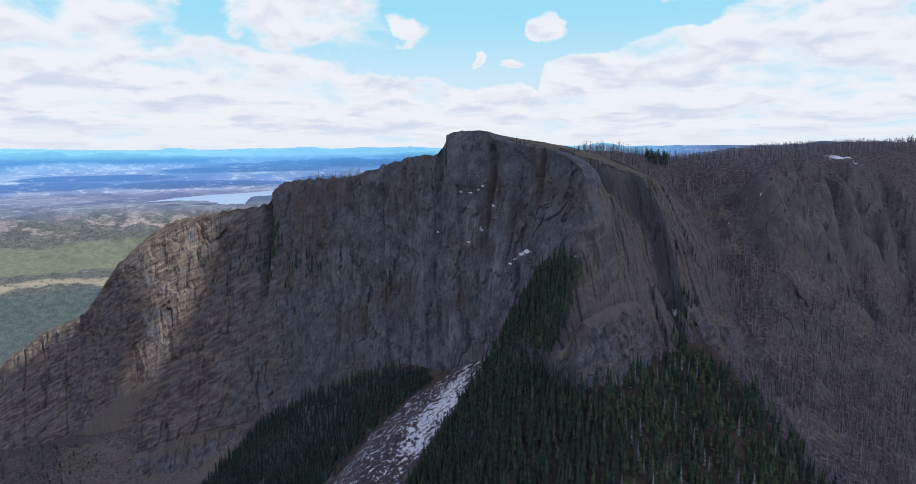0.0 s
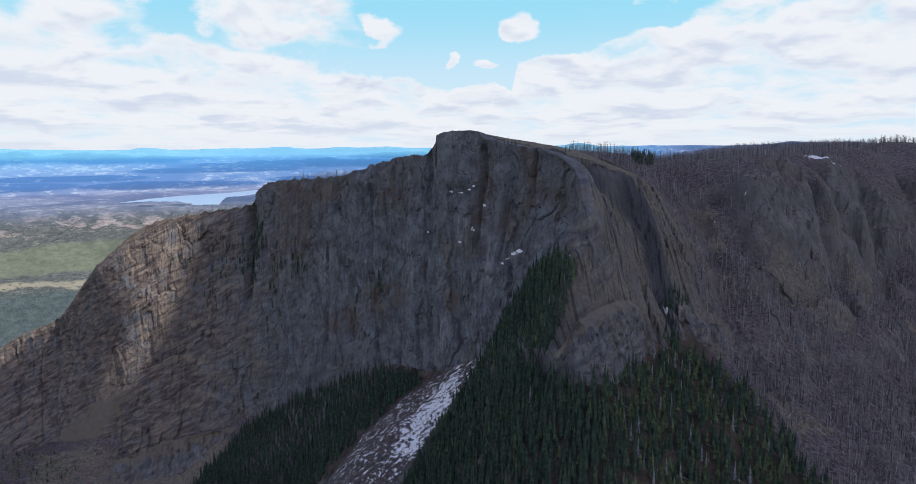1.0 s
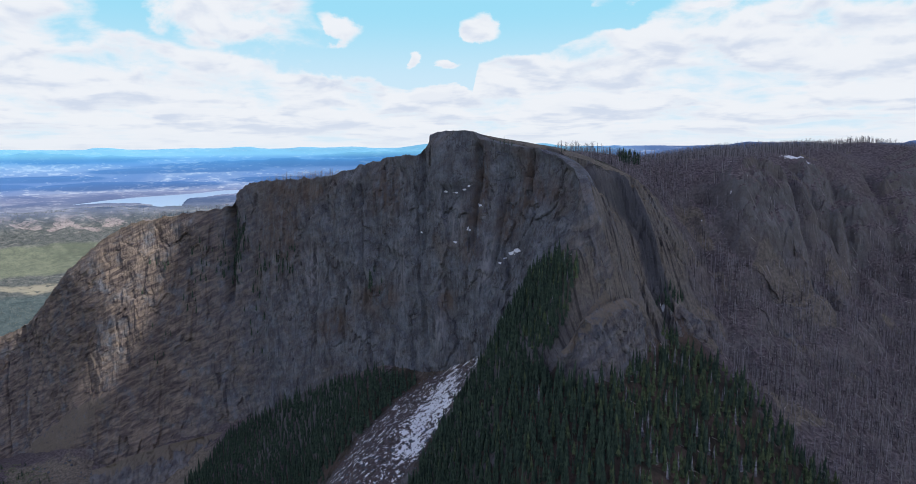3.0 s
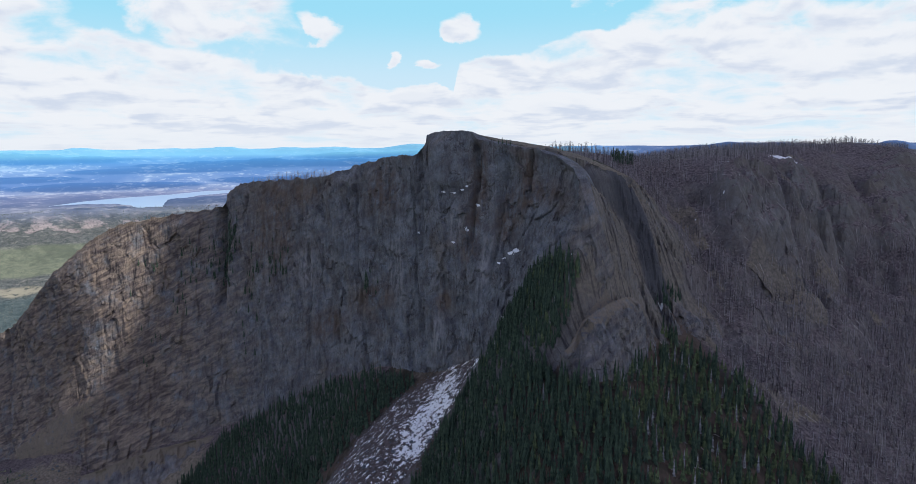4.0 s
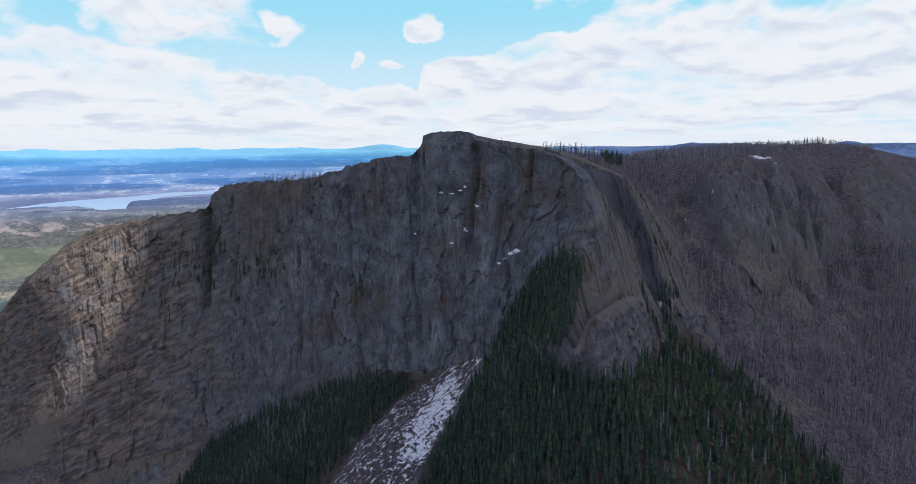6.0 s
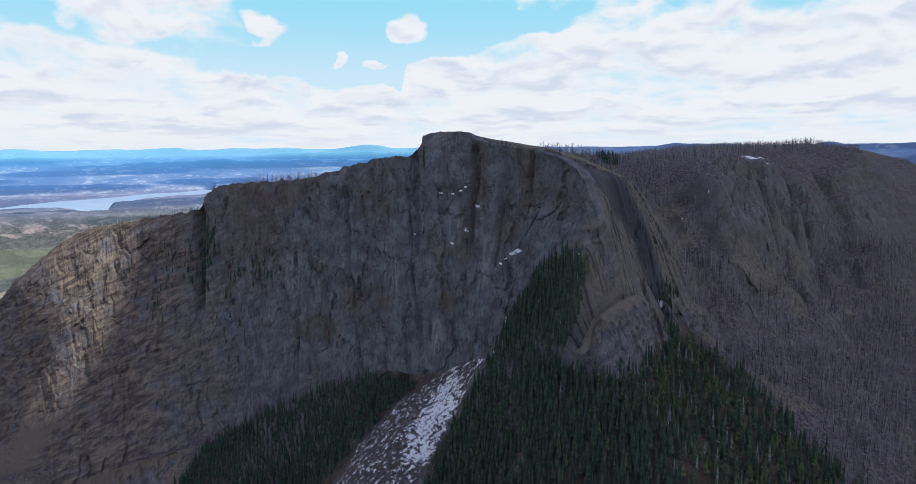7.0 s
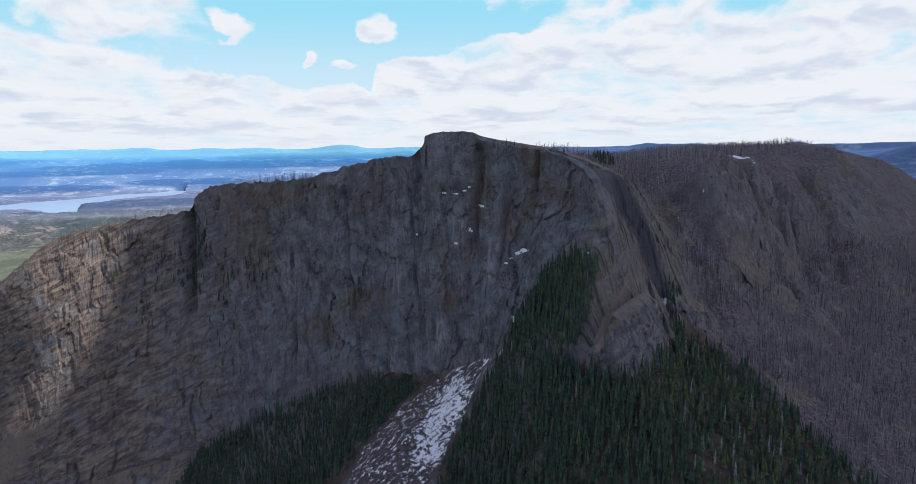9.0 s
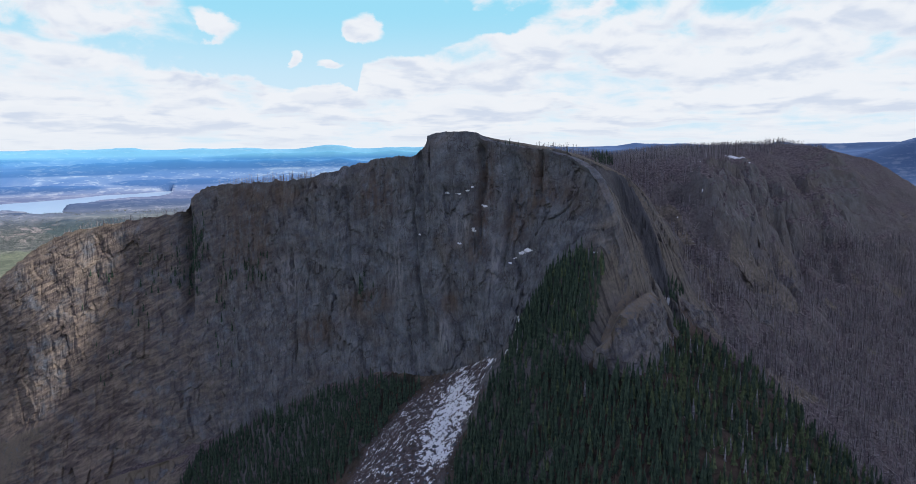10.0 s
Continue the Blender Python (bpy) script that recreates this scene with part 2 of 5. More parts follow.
def make_ground_material():
    """Hillside: rock where it is steep, burnt soil and dead grass where it is not, scree and snow by cover."""
    m, g = material("hillside_ground")
    p = g.add("ShaderNodeTexCoord").outputs["Object"]
    n = g.add("ShaderNodeNewGeometry").outputs["Normal"]
    nz = g.add("ShaderNodeSeparateXYZ", {0: n}).outputs[2]
    rock, h = rock_color(g, p)
    rock = g.mix(0.48, rock, g.mix(g.noise(p, 0.09, 6.0, 0.65), (0.10, 0.084, 0.078, 1), (0.31, 0.262, 0.222, 1)))
    s = g.add("ShaderNodeSeparateColor", {0: g.add("ShaderNodeAttribute", attribute_name="cover").outputs["Color"]})
    burnt, grass, snow = s.outputs
    f1 = g.noise(p, 0.35, 6.0, 0.65)
    f2 = g.noise(p, 0.05, 5.0, 0.6, 0.4)
    f3 = g.noise(p, 1.4, 4.0, 0.7)
    soil = g.mix(g.smooth(f1, 0.3, 0.7), (0.056, 0.046, 0.050, 1), (0.238, 0.196, 0.203, 1))
    soil = g.mix(g.math("MULTIPLY", g.smooth(f3, 0.55, 0.7), 0.5), soil, (0.20, 0.17, 0.15, 1))
    dry = g.mix(g.smooth(f1, 0.25, 0.75), (0.115, 0.096, 0.074, 1), (0.325, 0.278, 0.212, 1))
    floor_ = g.mix(g.smooth(f2, 0.35, 0.65), (0.035, 0.033, 0.022, 1), (0.120, 0.086, 0.068, 1))
    col = g.mix(g.smooth(burnt, 0.3, 0.7), floor_, soil)
    steep = g.smooth(g.math("ADD", nz, g.math("MULTIPLY", g.math("SUBTRACT", f2, 0.5), 0.35)), 0.74, 0.60)
    crag = g.add("ShaderNodeAttribute", attribute_name="crag").outputs["Fac"]
    gx_, gy_, gz_ = g.add("ShaderNodeSeparateXYZ", {0: p}).outputs
    fallv = g.add("ShaderNodeCombineXYZ", {0: g.math("MULTIPLY", g.math("MULTIPLY_ADD", gy_, 0.35, gx_), 0.42), 1: g.math("MULTIPLY", gz_, 0.03), 2: 0.0}).outputs[0]
    runnel = g.noise(fallv, 1.0, 6.0, 0.68, 0.5)
    rock = g.mix(g.math("MULTIPLY", g.smooth(runnel, 0.47, 0.36), g.math("MULTIPLY_ADD", burnt, -0.7, 0.8)), rock, (0.035, 0.034, 0.040, 1))
    rock = g.mix(g.math("MULTIPLY", g.smooth(runnel, 0.55, 0.68), g.math("MULTIPLY_ADD", burnt, -0.4, 0.5)), rock, (0.235, 0.210, 0.180, 1))
    col = g.mix(g.math("MULTIPLY", steep, g.math("MULTIPLY_ADD", crag, 0.55, 0.45)), col, rock)
    gm = g.smooth(g.math("ADD", grass, g.math("MULTIPLY", g.math("SUBTRACT", f2, 0.5), 0.9)), 0.40, 0.62)
    col = g.mix(g.math("MULTIPLY", gm, g.math("MULTIPLY_ADD", steep, -0.40, 0.85)), col, dry)
    bare_ = g.math("MULTIPLY", g.smooth(nz, 0.80, 0.60), g.math("MULTIPLY", grass, g.math("SUBTRACT", 1.0, burnt)))
    col = g.mix(g.math("MULTIPLY", g.smooth(runnel, 0.50, 0.40), g.math("MULTIPLY", bare_, 0.85)), col, (0.048, 0.046, 0.052, 1))
    col = g.mix(g.math("MULTIPLY", g.smooth(g.noise(p, 0.045, 5.0, 0.6, 0.5), 0.50, 0.60), g.math("MULTIPLY", bare_, 0.7)), col, rock)
    slab = g.add("ShaderNodeAttribute", attribute_name="slab").outputs["Fac"]
    col = g.mix(slab, col, g.mix(f1, (0.060, 0.062, 0.072, 1), (0.110, 0.110, 0.118, 1)))
    col = deepen(g, col)
    sn_n = g.noise(g.remap(p, (0.20, 0.24, 0.22)), 1.0, 9.0, 0.74, 0.3)
    sn = g.smooth(g.math("ADD", snow, sn_n), 0.96, 1.0)
    col = g.mix(sn, col, (0.93, 0.94, 0.96, 1))
    finish(g, col, 0.92, g.math("ADD", h, g.math("MULTIPLY", f3, 0.6)), 0.8, 1.0)
    return m


def make_foliage(name, dark, light):
    m, g = material(name)
    p = g.add("ShaderNodeTexCoord").outputs["Object"]
    geo = g.add("ShaderNodeNewGeometry").outputs["Random Per Island"]
    rnd = g.add("ShaderNodeObjectInfo").outputs["Random"]
    f = g.math("ADD", g.math("MULTIPLY", g.noise(p, 1.2, 3.0, 0.7), 0.5), g.math("MULTIPLY", g.math("FRACT", g.math("ADD", geo, rnd)), 0.5))
    col = g.mix(g.smooth(f, 0.2, 0.8), (*dark, 1), (*light, 1))
    finish(g, deepen(g, col, 0.90), 0.85, spec=0.15)
    return m


def make_wood(name, dark, light):
    m, g = material(name)
    p = g.add("ShaderNodeTexCoord").outputs["Object"]
    geo = g.add("ShaderNodeNewGeometry").outputs["Random Per Island"]
    f = g.math("ADD", g.math("MULTIPLY", g.noise(g.remap(p, (3, 3, 0.4)), 1.0, 4.0, 0.6), 0.45), g.math("MULTIPLY", geo, 0.55))
    finish(g, deepen(g, g.mix(g.smooth(f, 0.15, 0.85), (*dark, 1), (*light, 1)), 0.8), 0.9, spec=0.2)
    return m


def make_valley_material():
    """Forests, clearings and bare knolls of the wide valley; haze is painted in, bluer with distance."""
    m, g = material("valley_floor")
    p = g.add("ShaderNodeTexCoord").outputs["Object"]
    q = g.add("ShaderNodeAttribute", attribute_name="far_place").outputs["Vector"]
    s = g.add("ShaderNodeSeparateColor", {0: g.add("ShaderNodeAttribute", attribute_name="cover").outputs["Color"]})
    far, bare, ridge = s.outputs
    f1 = g.noise(q, 0.16, 4.0, 0.55, 0.5)
    f2 = g.noise(q, 1.3, 6.0, 0.66, 0.6)
    f3 = g.noise(p, 0.045, 5.0, 0.72)
    f4 = g.noise(p, 0.2, 3.0, 0.7)
    speck = g.smooth(g.math("ADD", g.math("MULTIPLY", f3, 0.5), g.math("MULTIPLY", f4, 0.5)), 0.40, 0.60)
    wood = g.mix(speck, (0.058, 0.070, 0.068, 1), (0.150, 0.160, 0.150, 1))
    open_ = g.mix(speck, (0.13, 0.135, 0.115, 1), (0.30, 0.29, 0.26, 1))
    col = g.mix(g.math("MULTIPLY", g.smooth(f2, 0.56, 0.64), 0.7), wood, open_)
    meadow = g.add("ShaderNodeAttribute", attribute_name="meadow").outputs["Fac"]
    straw = g.add("ShaderNodeAttribute", attribute_name="straw").outputs["Fac"]
    young = g.mix(speck, (0.120, 0.142, 0.105, 1), (0.195, 0.215, 0.150, 1))
    young = g.mix(g.math("MULTIPLY", g.smooth(g.noise(p, 0.006, 5.0, 0.6, 0.6), 0.5, 0.62), 0.6), young, (0.095, 0.115, 0.085, 1))
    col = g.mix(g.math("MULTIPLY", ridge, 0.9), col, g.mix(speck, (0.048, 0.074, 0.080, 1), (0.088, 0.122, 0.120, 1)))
    col = g.mix(meadow, col, young)
    col = g.mix(g.math("MULTIPLY", straw, g.smooth(f3, 0.35, 0.5)), col, (0.29, 0.275, 0.205, 1))
    knoll = g.smooth(g.math("ADD", g.noise(p, 0.011, 6.0, 0.66, 0.4), g.math("MULTIPLY", bare, 0.12)), 0.60, 0.67)
    col = g.mix(g.math("MULTIPLY", g.math("MULTIPLY", knoll, bare), 0.9), col, g.mix(speck, (0.25, 0.21, 0.20, 1), (0.46, 0.40, 0.375, 1)))
    # aerial haze put into the base colour: blue ramps over the far share
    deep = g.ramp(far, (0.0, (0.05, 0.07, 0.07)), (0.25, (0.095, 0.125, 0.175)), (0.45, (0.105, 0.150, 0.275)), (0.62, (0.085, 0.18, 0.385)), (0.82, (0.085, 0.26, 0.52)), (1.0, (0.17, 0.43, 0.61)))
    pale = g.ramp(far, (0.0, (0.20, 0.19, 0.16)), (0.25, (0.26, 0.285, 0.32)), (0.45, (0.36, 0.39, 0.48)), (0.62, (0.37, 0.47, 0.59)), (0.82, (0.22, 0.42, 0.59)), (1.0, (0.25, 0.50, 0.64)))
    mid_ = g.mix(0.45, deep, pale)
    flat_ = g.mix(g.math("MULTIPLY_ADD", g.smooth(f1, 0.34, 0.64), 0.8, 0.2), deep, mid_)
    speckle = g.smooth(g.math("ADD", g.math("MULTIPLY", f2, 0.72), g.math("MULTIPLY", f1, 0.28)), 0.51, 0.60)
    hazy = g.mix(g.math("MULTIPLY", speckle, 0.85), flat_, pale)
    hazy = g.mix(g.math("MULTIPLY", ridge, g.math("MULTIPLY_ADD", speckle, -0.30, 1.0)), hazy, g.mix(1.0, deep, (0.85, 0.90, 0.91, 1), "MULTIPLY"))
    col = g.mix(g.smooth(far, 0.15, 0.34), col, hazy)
    finish(g, deepen(g, col, 0.84), 0.95, spec=0.05)
    return m


def make_water_material():
    m, g = material("lake_water")
    p = g.add("ShaderNodeTexCoord").outputs["Object"]
    finish(g, (0.36, 0.47, 0.58, 1), 0.28, g.noise(p, 0.2, 4.0), 0.2, 0.5, spec=0.5)
    return m


M_CLIFF, M_GROUND = make_cliff_material(), make_ground_material()
M_SPRUCE = make_foliage("spruce_needles", (0.032, 0.053, 0.041), (0.080, 0.120, 0.080))
M_PINE = make_foliage("young_pine_needles", (0.060, 0.086, 0.048), (0.150, 0.190, 0.096))
M_GREY = make_foliage("dead_grey_twigs", (0.15, 0.148, 0.162), (0.38, 0.37, 0.40))
M_SHRUB = make_foliage("spring_shrub_leaves", (0.100, 0.108, 0.072), (0.215, 0.215, 0.145))
# far conifers: needle colour paled and greyed to paint in the haze
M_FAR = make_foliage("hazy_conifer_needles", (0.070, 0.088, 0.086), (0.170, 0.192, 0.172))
M_BARK = make_wood("conifer_bark", (0.035, 0.026, 0.02), (0.09, 0.07, 0.055))
M_SNAG = make_wood("burnt_dead_wood", (0.040, 0.035, 0.040), (0.40, 0.37, 0.385))
M_LOG = make_wood("bleached_fallen_wood", (0.16, 0.145, 0.135), (0.52, 0.48, 0.455))
M_VALLEY, M_WATER = make_valley_material(), make_water_material()


# ---------- noise and mesh tools ----------
def grad_noise(p, seed=0):
    """Gradient noise, about -1..1, at the rows of p (n, 3)."""
    i = np.floor(p).astype(np.int64)
    f = p - i
    w = f * f * f * (f * (f * 6 - 15) + 10)
    out = np.zeros(len(p))
    for cx in (0, 1):
        for cy in (0, 1):
            for cz in (0, 1):
                h = (i[:, 0] + cx) * 374761393 + (i[:, 1] + cy) * 668265263 + (i[:, 2] + cz) * 2147483647 + seed * 974711
                h = (h ^ (h >> 13)) * 1274126177 & 0x7FFFFFFF
                h = (h ^ (h >> 16)) & 0xFFFF
                a1 = h * (2 * np.pi / 256.0)
                zz = ((h >> 8) & 0xFF) / 127.5 - 1
                rr = np.sqrt(np.maximum(0, 1 - zz * zz))
                dot = (f[:, 0] - cx) * rr * np.cos(a1) + (f[:, 1] - cy) * rr * np.sin(a1) + (f[:, 2] - cz) * zz
                wx = w[:, 0] if cx else 1 - w[:, 0]
                wy = w[:, 1] if cy else 1 - w[:, 1]
                wz = w[:, 2] if cz else 1 - w[:, 2]
                out += dot * wx * wy * wz
    return out * 1.5


def fbm(x, y, z, octaves=4, rough=0.5, seed=0):
    p = np.stack([np.ravel(x), np.ravel(y), np.ravel(z)], 1).astype(float)
    tot, amp = np.zeros(len(p)), 1.0
    for k in range(octaves):
        tot += amp * grad_noise(p * 2 ** k + 17.3 * k, seed + k)
        amp *= rough
    return tot.reshape(np.shape(x))


def ridged(x, y, z, octaves=3, seed=0):
    p = np.stack([np.ravel(x), np.ravel(y), np.ravel(z)], 1).astype(float)
    tot, amp = np.zeros(len(p)), 1.0
    for k in range(octaves):
        tot += amp * (1 - 2 * np.abs(grad_noise(p * 2 ** k + 9.1 * k, seed + k)))
        amp *= 0.5
    return tot.reshape(np.shape(x))


def facets(u, v, seed=0):
    """Broken plane faces: one tilted plane for each irregular cell, and the distance from its edges."""
    iu, iv = np.floor(u).astype(np.int64), np.floor(v).astype(np.int64)
    d1, d2, val = np.full(u.shape, 9.0), np.full(u.shape, 9.0), np.zeros(u.shape)
    for du in (-1, 0, 1):
        for dv in (-1, 0, 1):
            h = (iu + du) * 73856093 + (iv + dv) * 19349663 + seed * 83492791
            h = ((h ^ (h >> 11)) * 1274126177) & 0x7FFFFFFF
            h = ((h ^ (h >> 15)) * 668265263) & 0x7FFFFFFF
            r = [((h >> k) & 0xFF) / 255.0 for k in (0, 6, 12, 18, 22)]
            ex, ey = u - (iu + du + 0.1 + 0.8 * r[0]), v - (iv + dv + 0.1 + 0.8 * r[1])
            d = np.sqrt(ex * ex + ey * ey)
            plane = (r[2] - 0.5) + 1.3 * (r[3] - 0.5) * ex + 0.9 * (r[4] - 0.5) * ey
            near = d < d1
            d2 = np.where(near, d1, np.minimum(d2, d))
            val = np.where(near, plane, val)
            d1 = np.where(near, d, d1)
    return val, d2 - d1


def step(lo, hi, v):
    q = np.clip((v - lo) / (hi - lo), 0, 1)
    return q * q * (3 - 2 * q)


def raw_mesh(name, verts, faces, mat, smooth=False):
    """A mesh from an (n, 3) array and an (m, k) array of equal-sided faces."""
    verts, faces = np.asarray(verts, np.float32), np.asarray(faces, np.int32)
    me = bpy.data.meshes.new(name)
    k = faces.shape[1]
    me.vertices.add(len(verts)), me.loops.add(faces.size), me.polygons.add(len(faces))
    me.vertices.foreach_set("co", verts.ravel())
    me.loops.foreach_set("vertex_index", faces.ravel())
    me.polygons.foreach_set("loop_start", np.arange(0, faces.size, k, dtype=np.int32))
    me.polygons.foreach_set("use_smooth", np.full(len(faces), smooth))
    me.materials.append(mat)
    me.update(calc_edges=True)
    me.validate()
    return me


def sheet(name, grid, mat, cover=None, smooth=True, flip=False):
    """An object from a grid of places (rows, columns, 3)."""
    r, c = grid.shape[:2]
    i = np.arange(r * c).reshape(r, c)
    f = np.stack([i[:-1, :-1], i[:-1, 1:], i[1:, 1:], i[1:, :-1]], -1).reshape(-1, 4)
    me = raw_mesh(name, grid.reshape(-1, 3), f[:, ::-1] if flip else f, mat, smooth)
    if cover is not None:
        at_ = me.color_attributes.new("cover", "FLOAT_COLOR", "POINT")
        rgba = np.ones((r * c, 4), np.float32)
        rgba[:, :3] = np.clip(cover.reshape(-1, 3), 0, 1)
        at_.data.foreach_set("color", rgba.ravel())
    return new(name, me)


def inside(x, y, poly):
    """Which of the places lie in the polygon of the plan."""
    hit = np.zeros(np.shape(x), bool)
    for (x0, y0), (x1, y1) in zip(poly, poly[1:] + poly[:1]):
        if y0 != y1:
            hit ^= ((y0 > y) != (y1 > y)) & (x < (x1 - x0) * (y - y0) / (y1 - y0) + x0)
    return hit


def edge_dist(x, y, line):
    """Distance in the plan from a line of points, or from one."""
    if len(line) == 1:
        return np.hypot(x - line[0][0], y - line[0][1])
    best = np.full(np.shape(x), 1e9)
    for (x0, y0), (x1, y1) in zip(line[:-1], line[1:]):
        dx, dy = x1 - x0, y1 - y0
        t = np.clip(((x - x0) * dx + (y - y0) * dy) / (dx * dx + dy * dy), 0, 1)
        best = np.minimum(best, np.hypot(x - x0 - t * dx, y - y0 - t * dy))
    return best


def soft_inside(x, y, poly, width):
    d = edge_dist(x, y, poly + poly[:1])
    return np.clip(0.5 + np.where(inside(x, y, poly), d, -d) / width, 0, 1)


def spline(points, n):
    """n places along a smooth line through the points, and the share of its length at each."""
    P = np.array(points, float)
    P = np.vstack([2 * P[0] - P[1], P, 2 * P[-1] - P[-2]])
    t = np.linspace(0, len(points) - 1 - 1e-6, n)
    k = t.astype(int)
    u = (t - k)[:, None]
    a0, a1, a2, a3 = P[k], P[k + 1], P[k + 2], P[k + 3]
    return 0.5 * (2 * a1 + (a2 - a0) * u + (2 * a0 - 5 * a1 + 4 * a2 - a3) * u ** 2 + (3 * a1 - a0 - 3 * a2 + a3) * u ** 3)


# ---------- the mountain: plan ----------
CREST = [(-824, 1020, -13), (-749, 1015, 57), (-675, 1005, 109), (-599, 985, 142), (-550, 945, 177), (-506, 918, 222), (-476, 906, 250), (-412, 900, 296), (-329, 892, 315), (-262, 872, 326), (-247, 860, 345), (-223, 842, 358), (-157, 775, 365), (-115, 730, 371), (-57, 675, 389), (-27, 638, 393), (-18, 627, 397), (-12, 621, 405), (-9, 617, 413.5), (9, 602, 415.5), (25, 588, 414.5), (33, 580, 407.5), (58, 556, 401), (82, 530, 395), (96, 505, 383), (97, 470, 355), (110, 458, 303)]
FOOT = [(-755, 900, -55), (-688, 905, -44), (-625, 905, -31), (-565, 895, -13), (-508, 865, 9), (-478, 848, 17), (-453, 840, 20), (-423, 815, -2), (-348, 790, 30), (-270, 765, 61), (-244, 755, 75), (-209, 738, 94), (-162, 705, 127), (-121, 680, 152), (-64, 630, 182), (-30, 600, 188), (-22, 591, 190), (-14, 582, 193), (-7, 575, 195), (5, 565, 203), (17, 555, 211), (21, 550, 216), (32, 535, 232), (47, 515, 266), (65, 490, 303), (85, 463, 312), (98, 450, 290)]
BROWN_SHOULDER = [(131, 545, 382), (165, 560, 371), (197, 570, 351), (201, 540, 316), (175, 505, 284), (126, 485, 334), (142, 520, 358), (104, 462, 318), (106, 455, 290), (144, 478, 272), (174, 500, 274), (207, 500, 257), (169, 502, 294)]
KNOB_FOOT = [(61, 418, 240), (81, 403, 246), (117, 423, 245), (137, 448, 248)]
PLATEAU = [(120, 620, 394), (216, 760, 392), (285, 760, 386), (371, 800, 391), (460, 830, 392), (462, 770, 385), (562, 850, 394), (628, 900, 390), (868, 1072, 398), (857, 1020, 391), (827, 1008, 388), (750, 960, 398), (1000, 1160, 388), (960, 1060, 382), (952, 970, 350), (905, 960, 366), (1050, 1060, 352), (100, 800, 385), (300, 1000, 380), (600, 1200, 385), (0, 760, 375), (900, 1400, 370), (400, 1500, 350), (700, 880, 399), (780, 950, 399), (820, 960, 386)]
BURNT_SLOPE = [(245, 618, 324), (259, 596, 315), (271, 646, 351), (297, 623, 353), (308, 634, 365), (349, 642, 342), (356, 619, 310), (305, 580, 291), (330, 662, 374), (374, 664, 362), (384, 632, 300), (409, 684, 347), (461, 694, 312), (454, 690, 279), (412, 640, 251), (508, 720, 260), (602, 705, 262), (516, 693, 238), (321, 560, 246), (429, 600, 226), (245, 510, 251), (221, 455, 225), (291, 460, 200), (309, 420, 174), (233, 395, 191), (382, 520, 184), (700, 760, 240), (950, 900, 296), (600, 500, 120), (900, 600, 60), (500, 250, 40), (300, 200, 90)]
FOREST_RIDGE = [(70, 478, 300), (62, 440, 240), (80, 396, 242), (90, 360, 231), (60, 335, 214), (42, 370, 223), (30, 430, 228), (122, 380, 219), (165, 366, 205), (178, 369, 196), (172, 404, 219), (203, 440, 222), (163, 355, 194), (40, 250, 170), (0, 120, 110), (150, 200, 130), (0, 0, 60), (-60, 300, 120)]
CHUTE = [(7, 545, 203), (-44, 520, 171), (-70, 490, 149), (-88, 480, 136), (-13, 500, 179), (-45, 465, 144), (-75, 420, 110), (-140, 400, 70)]
LOWER_LEFT = [(-140, 640, 100), (-211, 640, 42), (-241, 700, 57), (-312, 700, 10), (-111, 620, 132), (-87, 620, 156), (-150, 560, 70), (-250, 560, 5), (-442, 840, 16), (-472, 760, -16), (-602, 860, -9), (-598, 780, -30), (-371, 770, 8), (-423, 740, -8), (-285, 765, 53), (-321, 740, 20), (-400, 600, -45), (-600, 600, -70), (-300, 350, -40), (-600, 200, -110), (-250, 100, -20), (-900, 850, -60), (-900, 500, -110)]


def behind(points, back, drop):
    """The same line moved away from the face."""
    P = np.array(points, float)
    tan = np.gradient(P[:, :2], axis=0)
    tan /= np.linalg.norm(tan, axis=1, keepdims=True)
    n = np.stack([-tan[:, 1], tan[:, 0]], 1)
    return np.column_stack([P[:, :2] + n * np.reshape(back, (-1, 1)), P[:, 2] - drop])


def fit_heights(groups):
    """Smooth height field through the feature lines (distance kernel, so that it does not overshoot)."""
    P = np.vstack([np.array(gp, float) for gp in groups])
    D = np.hypot(P[:, None, 0] - P[None, :, 0], P[:, None, 1] - P[None, :, 1])
    n = len(P)
    A = np.zeros((n + 3, n + 3))
    A[:n, :n] = -D - np.eye(n) * 1.0
    A[:n, n], A[:n, n + 1:], A[n, :n], A[n + 1:, :n] = 1, P[:, :2] / 1000, 1, P[:, :2].T / 1000
    w = np.linalg.solve(A, np.concatenate([P[:, 2], np.zeros(3)]))

    def height(x, y):
        sx, sy = np.ravel(x), np.ravel(y)
        out = w[n] + w[n + 1] * sx / 1000 + w[n + 2] * sy / 1000
        for k in range(n):
            out = out - w[k] * np.hypot(sx - P[k, 0], sy - P[k, 1])
        return out.reshape(np.shape(x))

    return height


